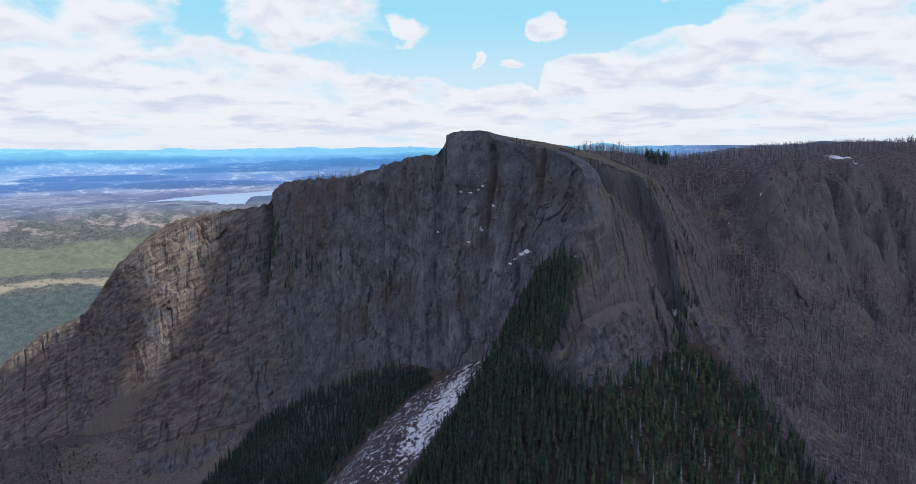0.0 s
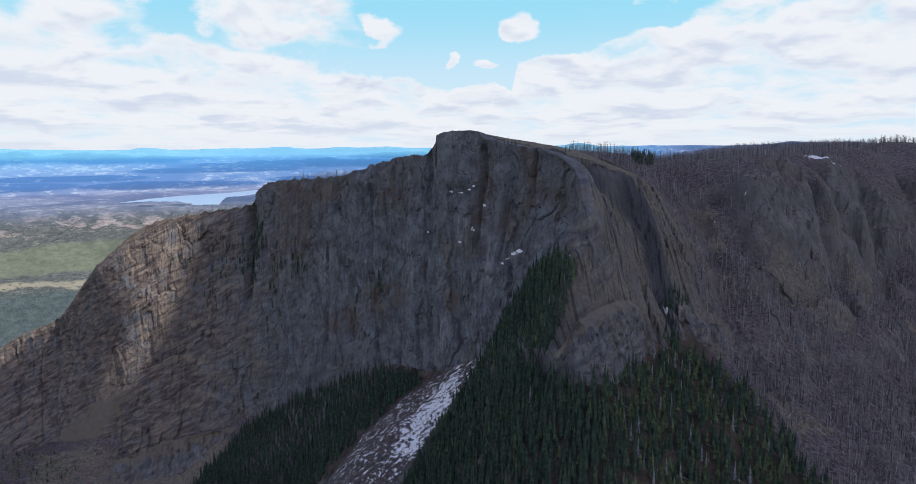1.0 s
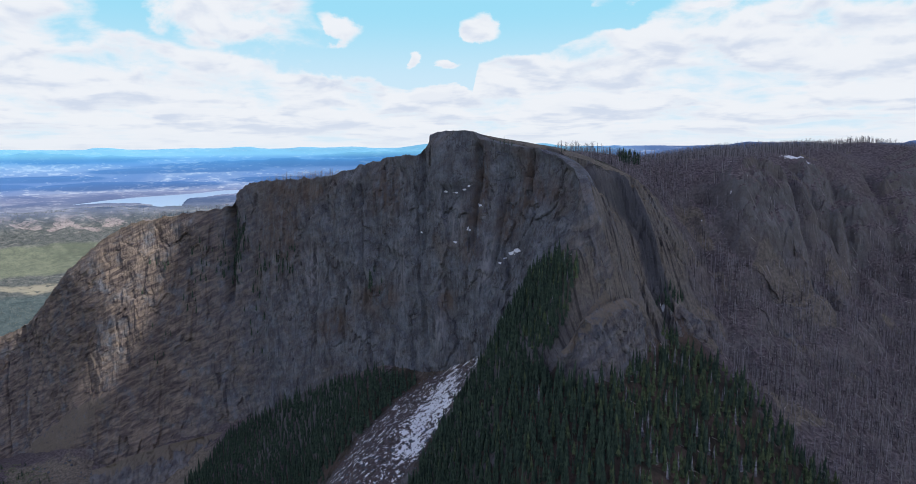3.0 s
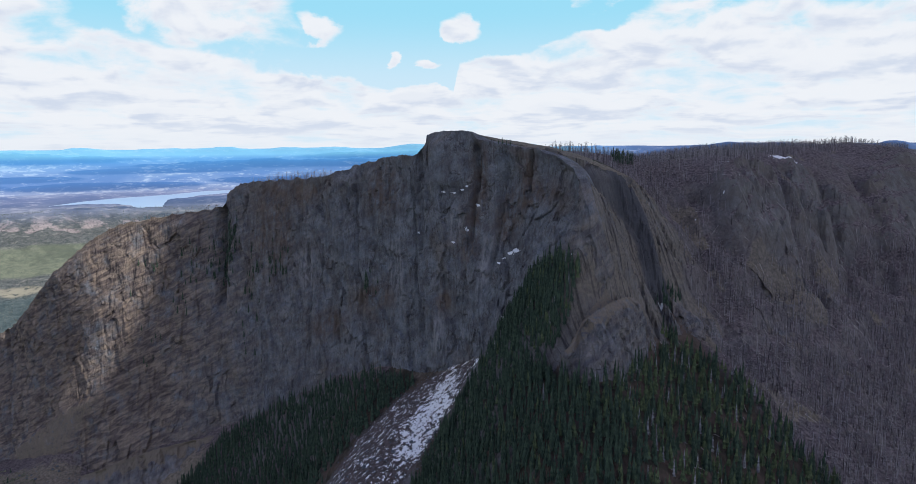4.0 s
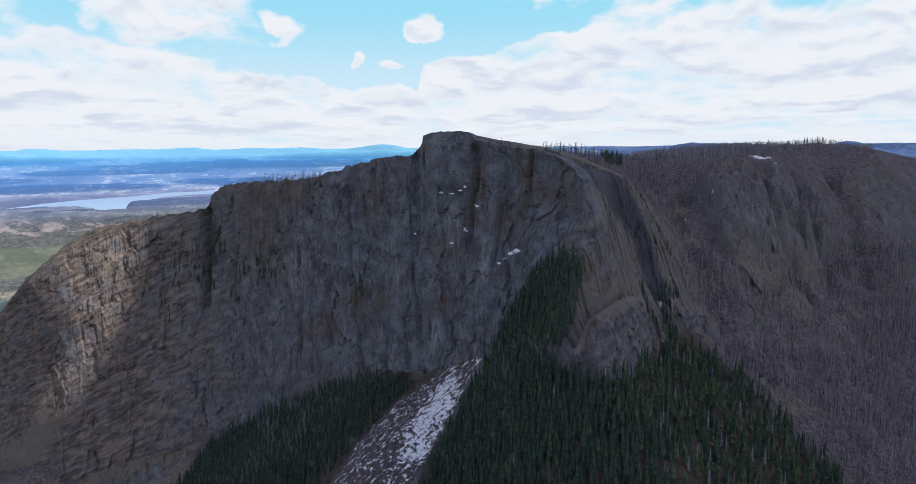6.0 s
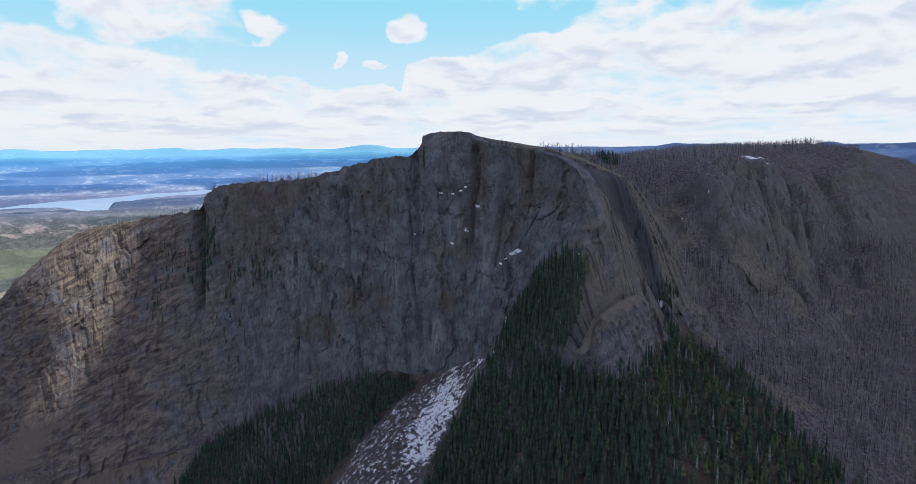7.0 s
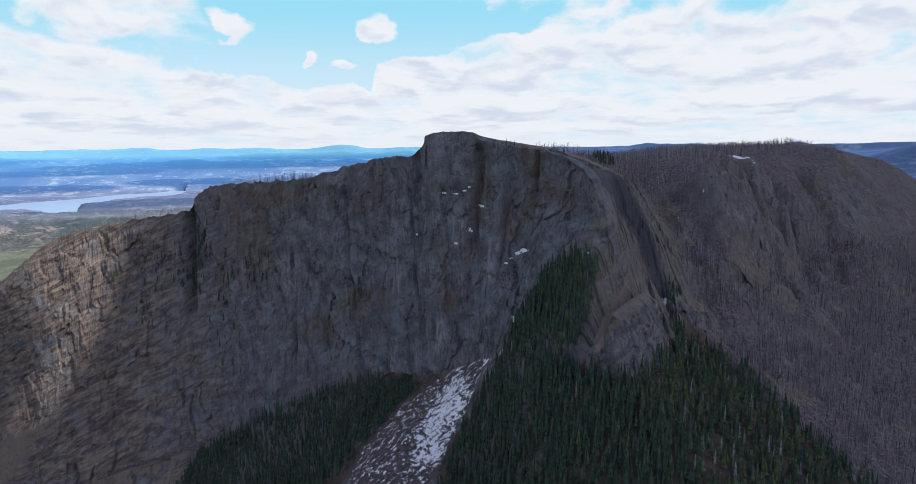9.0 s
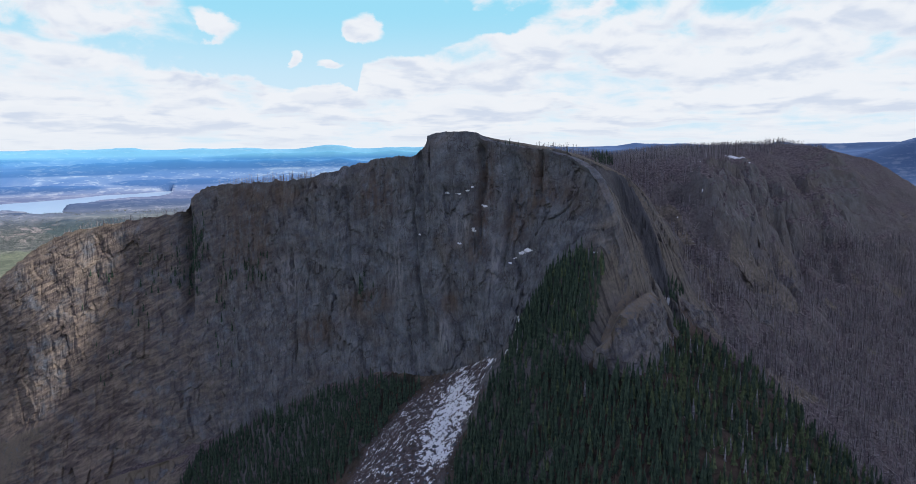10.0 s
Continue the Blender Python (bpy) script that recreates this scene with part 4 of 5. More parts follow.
# ---------- rock knob above the forest ridge, and ledges ----------
def rock_loft(name, crest, foot, nu, nv, label, depth, seed, warm, lift=None, turf=0.0):
    both_ = np.hstack([spline(crest, 200), spline(foot, 200)])
    L = resample(both_, nu)
    c, f = L[:, :3].copy(), L[:, 3:].copy()
    if lift is not None:                         # lies on the slope, rising a little out of it
        taper = np.sin(np.linspace(0, np.pi, nu)) ** 0.6
        c[:, 2], f[:, 2] = ground(c[:, 0], c[:, 1]) + lift * taper - 1.0, ground(f[:, 0], f[:, 1]) - 5.0
    s = np.concatenate([[0], np.cumsum(np.linalg.norm(np.diff(c[:, :2] + f[:, :2], axis=0), axis=1) / 2)])
    v = np.linspace(0, 1, nv)[:, None]
    tan = np.gradient(c[:, :2] + f[:, :2], axis=0)
    tan /= np.linalg.norm(tan, axis=1, keepdims=True)
    out = np.stack([tan[:, 1], -tan[:, 0]], 1)[None]
    base = c[None] * (1 - v[..., None]) + f[None] * v[..., None]
    S = s[None] + 0 * v
    z = base[..., 2]
    bulge = np.sin(np.pi * np.clip(v, 0, 1)) * depth * 0.3
    wp = fbm(S / 12, z / 12, S * 0, 2, 0.5, seed)
    k1, y1 = facets(S / 18 + 0.25 * wp, z / 38 + 0.2 * wp, seed)
    k2, y2 = facets(S / 5 + 0.3 * wp, z / 15 + 0.3 * wp, seed + 1)
    d = (bulge + 7.5 * k1 - 0.9 * (1 - step(0, 0.06, y1)) + 2.4 * k2 - 1.0 * (1 - step(0, 0.10, y2)) + 0.6 * fbm(S / 3, z / 3, S * 0, 3, 0.6, seed + 7)) * step(0, 0.10, v)
    face = np.stack([base[..., 0] + out[..., 0] * d, base[..., 1] + out[..., 1] * d, z + 0.8 * fbm(S / 5, v * 0 + S * 0, S * 0, 2, 0.5, seed)], -1)
    back = np.array([16.0, 11, 7, 4, 2])[:, None]
    kx, ky = c[None, :, 0] - out[..., 0] * back, c[None, :, 1] - out[..., 1] * back
    kz = c[None, :, 2] * np.exp(-back / 6) + (ground(kx, ky) - 0.06 * back) * (1 - np.exp(-back / 6))
    grid = np.vstack([np.stack([kx, ky, kz], -1), face])
    cov = np.zeros(grid.shape)
    cov[..., 0] = warm
    cov[:6, :, 1] = max(0.45, turf)
    cov[5:, :, 1] = turf * (1 - step(0.10, 0.45, v + 0.15 * wp))
    ob = sheet(name, grid, M_CLIFF, cov, smooth=False, flip=True)
    return tagged(ob, label, "rock outcrop", kind="structure")


rock_loft("rock_knob", [(66, 432, 254), (73, 421, 268), (83, 425, 282), (112, 441, 291), (134, 459, 285), (145, 476, 264)], [(61, 424, 236), (67, 405, 236), (84, 398, 238), (116, 418, 238), (138, 446, 240), (150, 462, 244)], 150, 46, "blocky grey rock knob above the forest", 3.0, 211, 0.45, turf=0.6)

rock_loft("rock_ledge", [(272, 582, 0), (300, 566, 0), (330, 562, 0), (360, 574, 0)], [(270, 572, 0), (300, 553, 0), (332, 548, 0), (364, 562, 0)], 110, 34, "brown rock ledge with dry grass on burnt slope", 0.8, 291, 0.7, 4.5)
rock_loft("rock_ledge", [(184, 504, 0), (196, 496, 0), (210, 497, 0), (224, 505, 0)], [(182, 492, 0), (197, 483, 0), (214, 485, 0), (230, 495, 0)], 70, 30, "pale rounded rock outcrop beside the forest", 0.8, 301, 0.6, 5.0)
rock_loft("rock_ledge", [(345, 606, 0), (366, 598, 0), (394, 602, 0), (424, 618, 0)], [(344, 596, 0), (367, 586, 0), (397, 590, 0), (430, 606, 0)], 100, 30, "low brown rock band on the burnt slope", 0.8, 311, 0.7, 4.0)
rock_loft("rock_ledge", [(268, 536, 0), (286, 528, 0), (306, 528, 0), (322, 536, 0)], [(268, 528, 0), (287, 518, 0), (308, 517, 0), (326, 527, 0)], 80, 26, "small brown rock step among fallen logs", 0.8, 321, 0.7, 3.5)
rock_loft("rock_mound", [(-430, 800, 4), (-402, 784, 18), (-347, 764, 44), (-299, 757, 58), (-262, 756, 64), (-240, 752, 66)], [(-425, 776, -12), (-396, 748, -14), (-340, 728, -4), (-290, 724, 14), (-252, 730, 34), (-228, 732, 48)], 150, 40, "low rocky mound with dry grass below the cliff", 2.5, 251, 0.5, turf=0.8)


# ---------- valley, lake and far hills ----------
def valley_height(r):
    """Valley floor that falls from the mountain, lies level round the lake and climbs to the far hills."""
    drop = np.interp(r, [4660, 4720, 4780, 4840, 4900, 4950], [3.25, 2.4, 1.6, 0.9, 0.35, -0.02])
    near = np.interp(r, [500, 1100, 1500, 1900, 2300, 2600, 2900, 3150, 3300, 4660], [-140, -150, -150, -90, -8, 34, 92, 130, 137, 138])
    return np.where(r < 4660, near, 400 - r * np.tan(np.radians(drop)))


def build_valley():
    az = np.radians(np.linspace(-48, 60, 600))
    r = np.concatenate([np.linspace(300, 1500, 30), np.linspace(1520, 3300, 170), np.linspace(3312, 4650, 60), np.linspace(4653, 4950, 150)])
    A, Rr = np.meshgrid(az, r)
    vx, vy = Rr * np.sin(A), Rr * np.cos(A)
    ang = np.degrees(A)
    z = valley_height(Rr)
    hills = fbm(vx / 700, vy / 500, vx * 0, 5, 0.5, 71)
    fine = fbm(vx / 60, vy / 60, vx * 0, 4, 0.6, 79)
    knolls = np.clip(fbm(vx / 210, vy / 130, vx * 0, 4, 0.55, 83), -0.3, 1)
    z = z + hills * np.interp(Rr, [300, 1500, 2600, 2900, 3150, 3300, 4600, 4660], [0, 20, 18, 22, 10, 4, 4, 0]) + fine * np.interp(Rr, [1000, 1600, 3100, 3300, 4660], [0, 4, 6, 2, 1])
    z = z + 26 * knolls * np.exp(-((Rr - 3010) / 170) ** 2) * step(-16, -21, ang)
    z = np.where(Rr < 1400, np.minimum(z, -150), z)
    for a0, r0, wa, wr, hh in FAR_HILLS:
        z = z + hh * np.exp(-((ang - a0) / wa) ** 2 - ((Rr - r0) / wr) ** 2) * (1 + (0.35 if a0 < 0 else 0.03) * hills)
    # long wooded ridges, one behind another
    woods = step(18, 24, ang)
    for a0, r0, wa, wr, hh, sd in RIDGES:
        crown = hh * np.exp(-((ang - a0) / wa) ** 4) * np.clip(1 + 0.45 * fbm(ang / 2.6, ang * 0 + r0, ang * 0, 4, 0.5, sd), 0.1, 2)
        bump = np.exp(-((Rr - r0) / wr) ** 2)
        z = z + crown * bump
        woods = np.maximum(woods, step(0.10, 0.30, bump * crown / hh))
    for r0, amp, sd, wav in ((4745, 9, 153, 5.0), (4822, 14, 155, 7.0), (4880, 18, 157, 6.0), (4925, 46, 159, 7.0)):
        z = z + amp * np.clip((0.42 if r0 > 4900 else 0.0) + fbm(ang / wav, ang * 0 + r0, ang * 0, 4, 0.45, sd), -0.2, 1) * np.exp(-((Rr - r0) / 22) ** 2)
    wet, shore = inside(vx, vy, LAKE), edge_dist(vx, vy, LAKE + LAKE[:1])
    z = np.where(wet, np.minimum(z, LAKE_Z - 3), np.where((shore < 260) & (Rr > 3120) & (Rr < 4640), np.maximum(z, LAKE_Z + 1 + 0.02 * shore), z))
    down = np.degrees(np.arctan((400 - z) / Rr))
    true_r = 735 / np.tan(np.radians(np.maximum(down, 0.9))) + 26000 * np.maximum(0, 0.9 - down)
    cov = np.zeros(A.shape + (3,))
    # share of painted haze, by the distance that each place stands for
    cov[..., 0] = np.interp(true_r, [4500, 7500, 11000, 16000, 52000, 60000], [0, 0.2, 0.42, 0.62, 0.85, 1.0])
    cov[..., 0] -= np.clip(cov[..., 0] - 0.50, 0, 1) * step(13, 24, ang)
    cov[..., 1] = np.exp(-((Rr - 3010) / 190) ** 2) * step(-16, -22, ang)
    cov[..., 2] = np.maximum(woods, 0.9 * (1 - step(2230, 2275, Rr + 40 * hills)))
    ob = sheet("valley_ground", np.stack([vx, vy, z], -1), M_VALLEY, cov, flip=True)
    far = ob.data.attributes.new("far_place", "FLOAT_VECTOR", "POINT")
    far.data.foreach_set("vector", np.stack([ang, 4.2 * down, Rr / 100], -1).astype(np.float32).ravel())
    # the level meadows: young growth, a straw-coloured strip and a dark wood before it
    wav_ = 40 * fbm(vx / 260, vy / 260, vx * 0, 3, 0.5, 85) + 14 * fbm(vx / 50, vy / 50, vx * 0, 2, 0.5, 86)
    rr = Rr + wav_
    west = step(-14, -20, ang)
    meadow = step(2440, 2475, rr) * (1 - step(2720, 2770, rr)) * west
    meadow = np.maximum(meadow, 0.9 * step(3075, 3095, rr) * (1 - step(3170, 3190, rr)) * step(-21, -17, ang))
    straw = step(2285, 2300, rr) * (1 - step(2345, 2365, rr)) * west
    for key, mask in (("meadow", meadow), ("straw", straw)):
        at_ = ob.data.attributes.new(key, "FLOAT", "POINT")
        at_.data.foreach_set("value", mask.astype(np.float32).ravel())
    tagged(ob, "wide forested valley floor with clearings, blue haze painted into its colour", "valley", kind="structure")
    return vx, vy, z, np.maximum(meadow, straw) + wet, cov[..., 1] * np.clip(knolls, 0, 1)


LAKE_Z = 135.0
LAKE = [(-1640, 3330), (-1595, 3622), (-1506, 3840), (-1390, 3960), (-1270, 4110), (-1162, 4371), (-1009, 4430), (-906, 4600), (-814, 4630), (-786, 4269), (-855, 4120), (-978, 4090), (-1075, 3910), (-1105, 3662), (-1120, 3478), (-1085, 3290), (-1046, 3150), (-1110, 3010), (-1200, 3060), (-1222, 3270), (-1341, 3393), (-1500, 3440)]
# bearing, distance, angular width, width, height
FAR_HILLS = [(-31, 3120, 9.0, 150, 34), (-47, 3100, 8.0, 200, 50), (-12, 3620, 5.5, 150, 11), (40.3, 4720, 3.0, 90, 190), (51, 4640, 6.5, 160, 320), (27, 4850, 7, 60, 40)]
# bearing, distance, angular half width, width, height, seed
RIDGES = [(-22, 4688, 6.2, 15, 30, 181), (-35, 4700, 6.0, 18, 14, 182), (-29, 4740, 5.0, 14, 14, 183), (-6, 4800, 13.0, 17, 46, 184), (-36, 4850, 15.0, 24, 58, 185), (-18, 4775, 6.0, 12, 14, 186), (-10, 4710, 4.0, 14, 14, 187), (4, 4865, 10.0, 22, 34, 188), (-13, 3640, 5.8, 190, 13, 189), (-17, 2960, 3.0, 90, 18, 190), (-23, 3260, 3.2, 60, 8, 191)]
valley = build_valley()


def build_lake():
    me = bpy.data.meshes.new("lake")
    bm = bmesh.new()
    vs = [bm.verts.new((*q, LAKE_Z)) for q in LAKE]
    bmesh.ops.triangulate(bm, faces=[bm.faces.new(vs)])
    bmesh.ops.recalc_face_normals(bm, faces=bm.faces)
    bm.to_mesh(me)
    bm.free()
    me.materials.append(M_WATER)
    tagged(new("water", me), "pale blue lake on the far valley floor", "lake", kind="structure")


build_lake()


# ---------- the cumulus whose shadow lies on the mountain ----------
def build_cloud():
    m, g = material("cumulus")
    p = g.add("ShaderNodeTexCoord").outputs["Object"]
    d = g.add("ShaderNodeBsdfDiffuse", {0: g.mix(g.noise(p, 0.004, 4.0), (0.82, 0.83, 0.85, 1), (0.92, 0.92, 0.92, 1))})
    t = g.add("ShaderNodeBsdfTransparent")
    g.add("ShaderNodeOutputMaterial", {0: g.add("ShaderNodeMixShader", {0: 0.20, 1: d.outputs[0], 2: t.outputs[0]}).outputs[0]})
    across, along = np.array([0.79, 0.61]), np.array([0.61, -0.79])
    for name, n0, e0, wide, long_, turn, sd in CUMULUS:
        mid = n0 * across + e0 * along
        th = np.linspace(0, 2 * np.pi, 241)
        rad = (np.abs(np.cos(th) / wide) ** 5 + np.abs(np.sin(th) / long_) ** 5) ** -0.2
        c, s = math.cos(radians(turn)), math.sin(radians(turn))
        ring = np.cos(th)[:, None] * (c * across + s * along) + np.sin(th)[:, None] * (c * along - s * across)
        edge_n = 14 * fbm(ring[:, 0] * 6, ring[:, 1] * 6, th * 0, 4, 0.55, sd)
        rows = []
        for q, side in [(k / 22, 1) for k in range(23)] + [(1 - k / 10, -1) for k in range(1, 11)]:
            xy = mid + ring * ((rad + edge_n) * q)[:, None]
            puff = 1 + 0.5 * fbm(xy[:, 0] / 180, xy[:, 1] / 180, th * 0, 4, 0.55, sd + 6)
            z = 1900 + (0.3 * wide * (1 - q ** 3) * puff if side > 0 else -25 * (1 - q ** 3) * puff)
            rows.append(np.column_stack([xy, z]))
        tagged(sheet(name, np.stack(rows), m), "thick white cumulus cloud shading the mountain", "cloud", kind="structure")


# share across and along the shadow's edge, half widths, turn
CUMULUS = [("cloud", 906 + 790, 1050, 790.0, 1000.0, 0.0, 131), ("cloud", 664, 1000, 265.0, 470.0, -11.5, 141)]
build_cloud()
# ---------- trees ----------
def part(name, me, parent, label=""):
    ob = new(name, me)
    ob.parent = parent
    return tagged(ob, label)


def crown_shape(rng, h, r, tiers, points, droop, bare):
    """Crown of a conifer: whorls of drooping branches, each a ragged star; a (n, 3) and a (m, 3) array."""
    vs, fs = [], []
    for i in range(tiers):
        f = i / (tiers - 1)
        zc = h * (bare + (1 - bare) * f * 0.93)
        rad = r * (1 - f) ** 1.05 * rng.uniform(0.82, 1.12) + 0.012
        top = min(h, zc + h * (1 - bare) / tiers * 1.9)
        k = len(vs)
        ox, oy = rng.uniform(-0.08, 0.08) * r, rng.uniform(-0.08, 0.08) * r
        vs.append((ox, oy, top))
        vs.append((ox, oy, zc + 0.25 * (top - zc)))
        n = points * 2
        a0 = rng.uniform(0, 6.28)
        for j in range(n):
            rr = rad * (rng.uniform(0.75, 1.2) if j % 2 == 0 else rng.uniform(0.35, 0.6))
            an = a0 + 2 * math.pi * j / n + rng.uniform(-0.12, 0.12)
            dz = -droop * rr * (0.9 if j % 2 == 0 else 0.15) + rng.uniform(-0.01, 0.01)
            vs.append((ox + rr * math.cos(an), oy + rr * math.sin(an), zc + dz))
        for j in range(n):
            p, q = k + 2 + j, k + 2 + (j + 1) % n
            fs += [(k, p, q), (k + 1, q, p)]
    return np.array(vs), np.array(fs)


def stick_shape(h, r0, r1, sides=5, wob=0.0, rng=None):
    """A tapered round stem."""
    vs, fs = [], []
    for i, (z, r) in enumerate(((-1.2, r0 * 1.15), (h * 0.5, 0.6 * r0 + 0.4 * r1), (h, r1))):
        ox, oy = (rng.uniform(-wob, wob), rng.uniform(-wob, wob)) if rng and i else (0, 0)
        vs += [(ox + r * math.cos(6.2832 * j / sides), oy + r * math.sin(6.2832 * j / sides), z) for j in range(sides)]
    for i in (0, 1):
        for j in range(sides):
            p, q = i * sides + j, i * sides + (j + 1) % sides
            fs += [(p, q, q + sides), (p, q + sides, p + sides)]
    fs += [(2 * sides, 2 * sides + j, 2 * sides + j + 1) for j in range(1, sides - 1)]
    return np.array(vs), np.array(fs)


def twig_shape(rng, h, count, reach, low, thick=0.05):
    """Bare broken branches round a stem, thin three-sided spikes."""
    vs, fs = [], []
    for _ in range(count):
        z = h * rng.uniform(low, 0.97)
        an = rng.uniform(0, 6.28)
        ln = reach * (1.15 - z / h) * rng.uniform(0.5, 1.2) + 0.2
        dz = rng.uniform(-0.35, 0.25) * ln
        c, s = math.cos(an), math.sin(an)
        k = len(vs)
        vs += [(-s * thick, c * thick, z), (s * thick, -c * thick, z), (0, 0, z + 2 * thick), (c * ln, s * ln, z + dz)]
        fs += [(k, k + 1, k + 3), (k + 1, k + 2, k + 3), (k + 2, k, k + 3)]
    return np.array(vs), np.array(fs)


def join(*shapes):
    vs, fs, k = [], [], 0
    for v, f in shapes:
        vs.append(v), fs.append(f + k)
        k += len(v)
    return np.vstack(vs), np.vstack(fs)


def many(name, shapes, places, mat, rng):
    """One mesh of many alike shapes at rows of (x, y, z, size, width)."""
    vs, fs, k = [], [], 0
    for x, y, z, s, w in places:
        v, f = shapes[rng.randrange(len(shapes))]
        a1 = rng.uniform(0, 6.28)
        c, sn = math.cos(a1), math.sin(a1)
        lx, ly = rng.gauss(0, 0.025), rng.gauss(0, 0.025)
        q = np.empty_like(v)
        q[:, 0] = x + (v[:, 0] * c - v[:, 1] * sn) * s * w + lx * v[:, 2] * s
        q[:, 1] = y + (v[:, 0] * sn + v[:, 1] * c) * s * w + ly * v[:, 2] * s
        q[:, 2] = z + v[:, 2] * s
        vs.append(q), fs.append(f + k)
        k += len(v)
    return raw_mesh(name, np.vstack(vs), np.vstack(fs), mat)


def scatter(poly, gap, rng, keep=None):
    """Jittered places in a polygon of the plan."""
    P = np.array(poly)
    xs, ys = np.arange(P[:, 0].min(), P[:, 0].max(), gap), np.arange(P[:, 1].min(), P[:, 1].max(), gap)
    gx, gy = np.meshgrid(xs, ys)
    gx = (gx + (np.arange(len(ys)) % 2)[:, None] * gap * 0.5).ravel() + rng.uniform(-0.62, 0.62, gx.size) * gap
    gy = gy.ravel() + rng.uniform(-0.62, 0.62, gy.size) * gap
    ok = inside(gx, gy, poly)
    if keep is not None:
        ok &= keep(gx, gy) > rng.uniform(0, 1, gx.size)
    return gx[ok], gy[ok]


trng, nrng = random.Random(7), np.random.default_rng(11)
SPRUCE = [crown_shape(trng, 1.0, 0.150, 11, 6, 0.75, 0.05) for _ in range(7)]
PINE = [crown_shape(trng, 1.0, 0.17, 7, 6, 0.15, 0.12) for _ in range(5)]
GREY = [join(stick_shape(1.0, 0.014, 0.004, 4), twig_shape(trng, 1.0, 46, 0.19, 0.1, 0.008)) for _ in range(4)]
TRUNK = [stick_shape(0.9, 0.018, 0.004, 5)]


def plant(xs, ys, lo, hi, wide=(0.85, 1.25)):
    s = lo + (hi - lo) * nrng.beta(2.2, 2.0, len(xs))
    return np.stack([xs, ys, ground(xs, ys) - 0.3, s, nrng.uniform(*wide, len(xs))], 1)


def forest_patch(x, y):
    """Thins the wood on the sunny side of the ridge."""
    thin = step(62, 110, x)
    n1 = fbm(x / 16, y / 16, x * 0, 3, 0.5, 91)
    return 1.0 - thin * np.clip(0.25 + 0.9 * n1, 0.08, 0.75)


ax, ay = scatter(FOREST_A, 4.0, nrng, forest_patch)
bx, by = scatter(FOREST_B, 3.9, nrng, lambda x, y: 0.97 - 0.75 * soft_inside(x, y, [(-150, 460), (-100, 540), (-60, 565), (-100, 570), (-180, 500)], 20))
tx_, ty_ = scatter([(90, 460), (76, 486), (58, 504), (40, 514), (26, 492), (48, 468), (62, 446), (76, 448)], 2.7, nrng)
ax, ay = np.concatenate([ax, tx_]), np.concatenate([ay, ty_])
kind = nrng.uniform(0, 1, len(ax))
sunny = step(58, 100, ax + 6 * fbm(ax / 25, ay / 25, ax * 0, 2, 0.5, 95))
is_grey = kind < 0.12 * sunny * step(-0.15, 0.25, fbm(ax / 22, ay / 22, ax * 0, 2, 0.5, 97)) + 0.004
is_pine = ~is_grey & (kind < 0.09 + 0.50 * sunny)
is_spr = ~is_grey & ~is_pine
spruce_a = plant(ax[is_spr], ay[is_spr], 7.0, 19.0)
pine_a = plant(ax[is_pine], ay[is_pine], 6.0, 13.0)
grey_a = plant(ax[is_grey], ay[is_grey], 8.0, 14.0)
spruce_b = plant(bx, by, 7.0, 17.0)


def tree_kinds(kind_name, shapes, mat, label, group="conifers on the ridge"):
    """One tree of each shape, with its trunk and crown, to be copied."""
    made = []
    for v, f in shapes:
        top = new(kind_name)
        part("crown", raw_mesh("crown", v, f, mat), top)
        tv, tf = TRUNK[0]
        part("trunk", raw_mesh("trunk", tv, tf, M_BARK), top)
        tagged(top, label, "conifer tree", group)
        made.append(top)
    return made


def stand_singly(rows, shapes, mat, kind_name, label, group="conifers on the ridge"):
    protos = tree_kinds(kind_name, shapes[:len(rows)], mat, label, group)
    for i, (x, y, z, s, w) in enumerate(rows):
        m = Matrix.Translation((x, y, z)) @ Matrix.Rotation(trng.uniform(0, 6.28), 4, "Z")
        if i < len(protos):
            ob = protos[i]
            ob.matrix_basis = m
        else:
            ob = copy_thing(protos[i % len(protos)], m)
        ob.scale = (s * w, s * w, s)


# the trees of the ridge's nearest stretch stand singly, the woods behind are one mass
near_s = (spruce_a[:, 1] > 296) & (spruce_a[:, 1] < 352) & (spruce_a[:, 0] > -20)
near_p = (pine_a[:, 1] > 300) & (pine_a[:, 1] < 362)
ids = np.flatnonzero(near_s)[:190]
idp = np.flatnonzero(near_p)[:95]
stand_singly(spruce_a[ids], SPRUCE, M_SPRUCE, "spruce_tree", "tall dark green spruce on the forested ridge")
stand_singly(pine_a[idp], PINE, M_PINE, "young_pine_tree", "lighter green young pine on the forested ridge")
rest = np.vstack([np.delete(spruce_a, ids, 0), spruce_b])
tagged(new("spruce_forest", many("spruce_forest", SPRUCE, rest, M_SPRUCE, trng)), "dense dark green spruce forest below the cliff", "forest", kind="stuff")
tagged(new("pine_forest", many("pine_forest", PINE, np.delete(pine_a, idp, 0), M_PINE, trng)), "lighter green young pines among the spruces", "forest", kind="stuff")
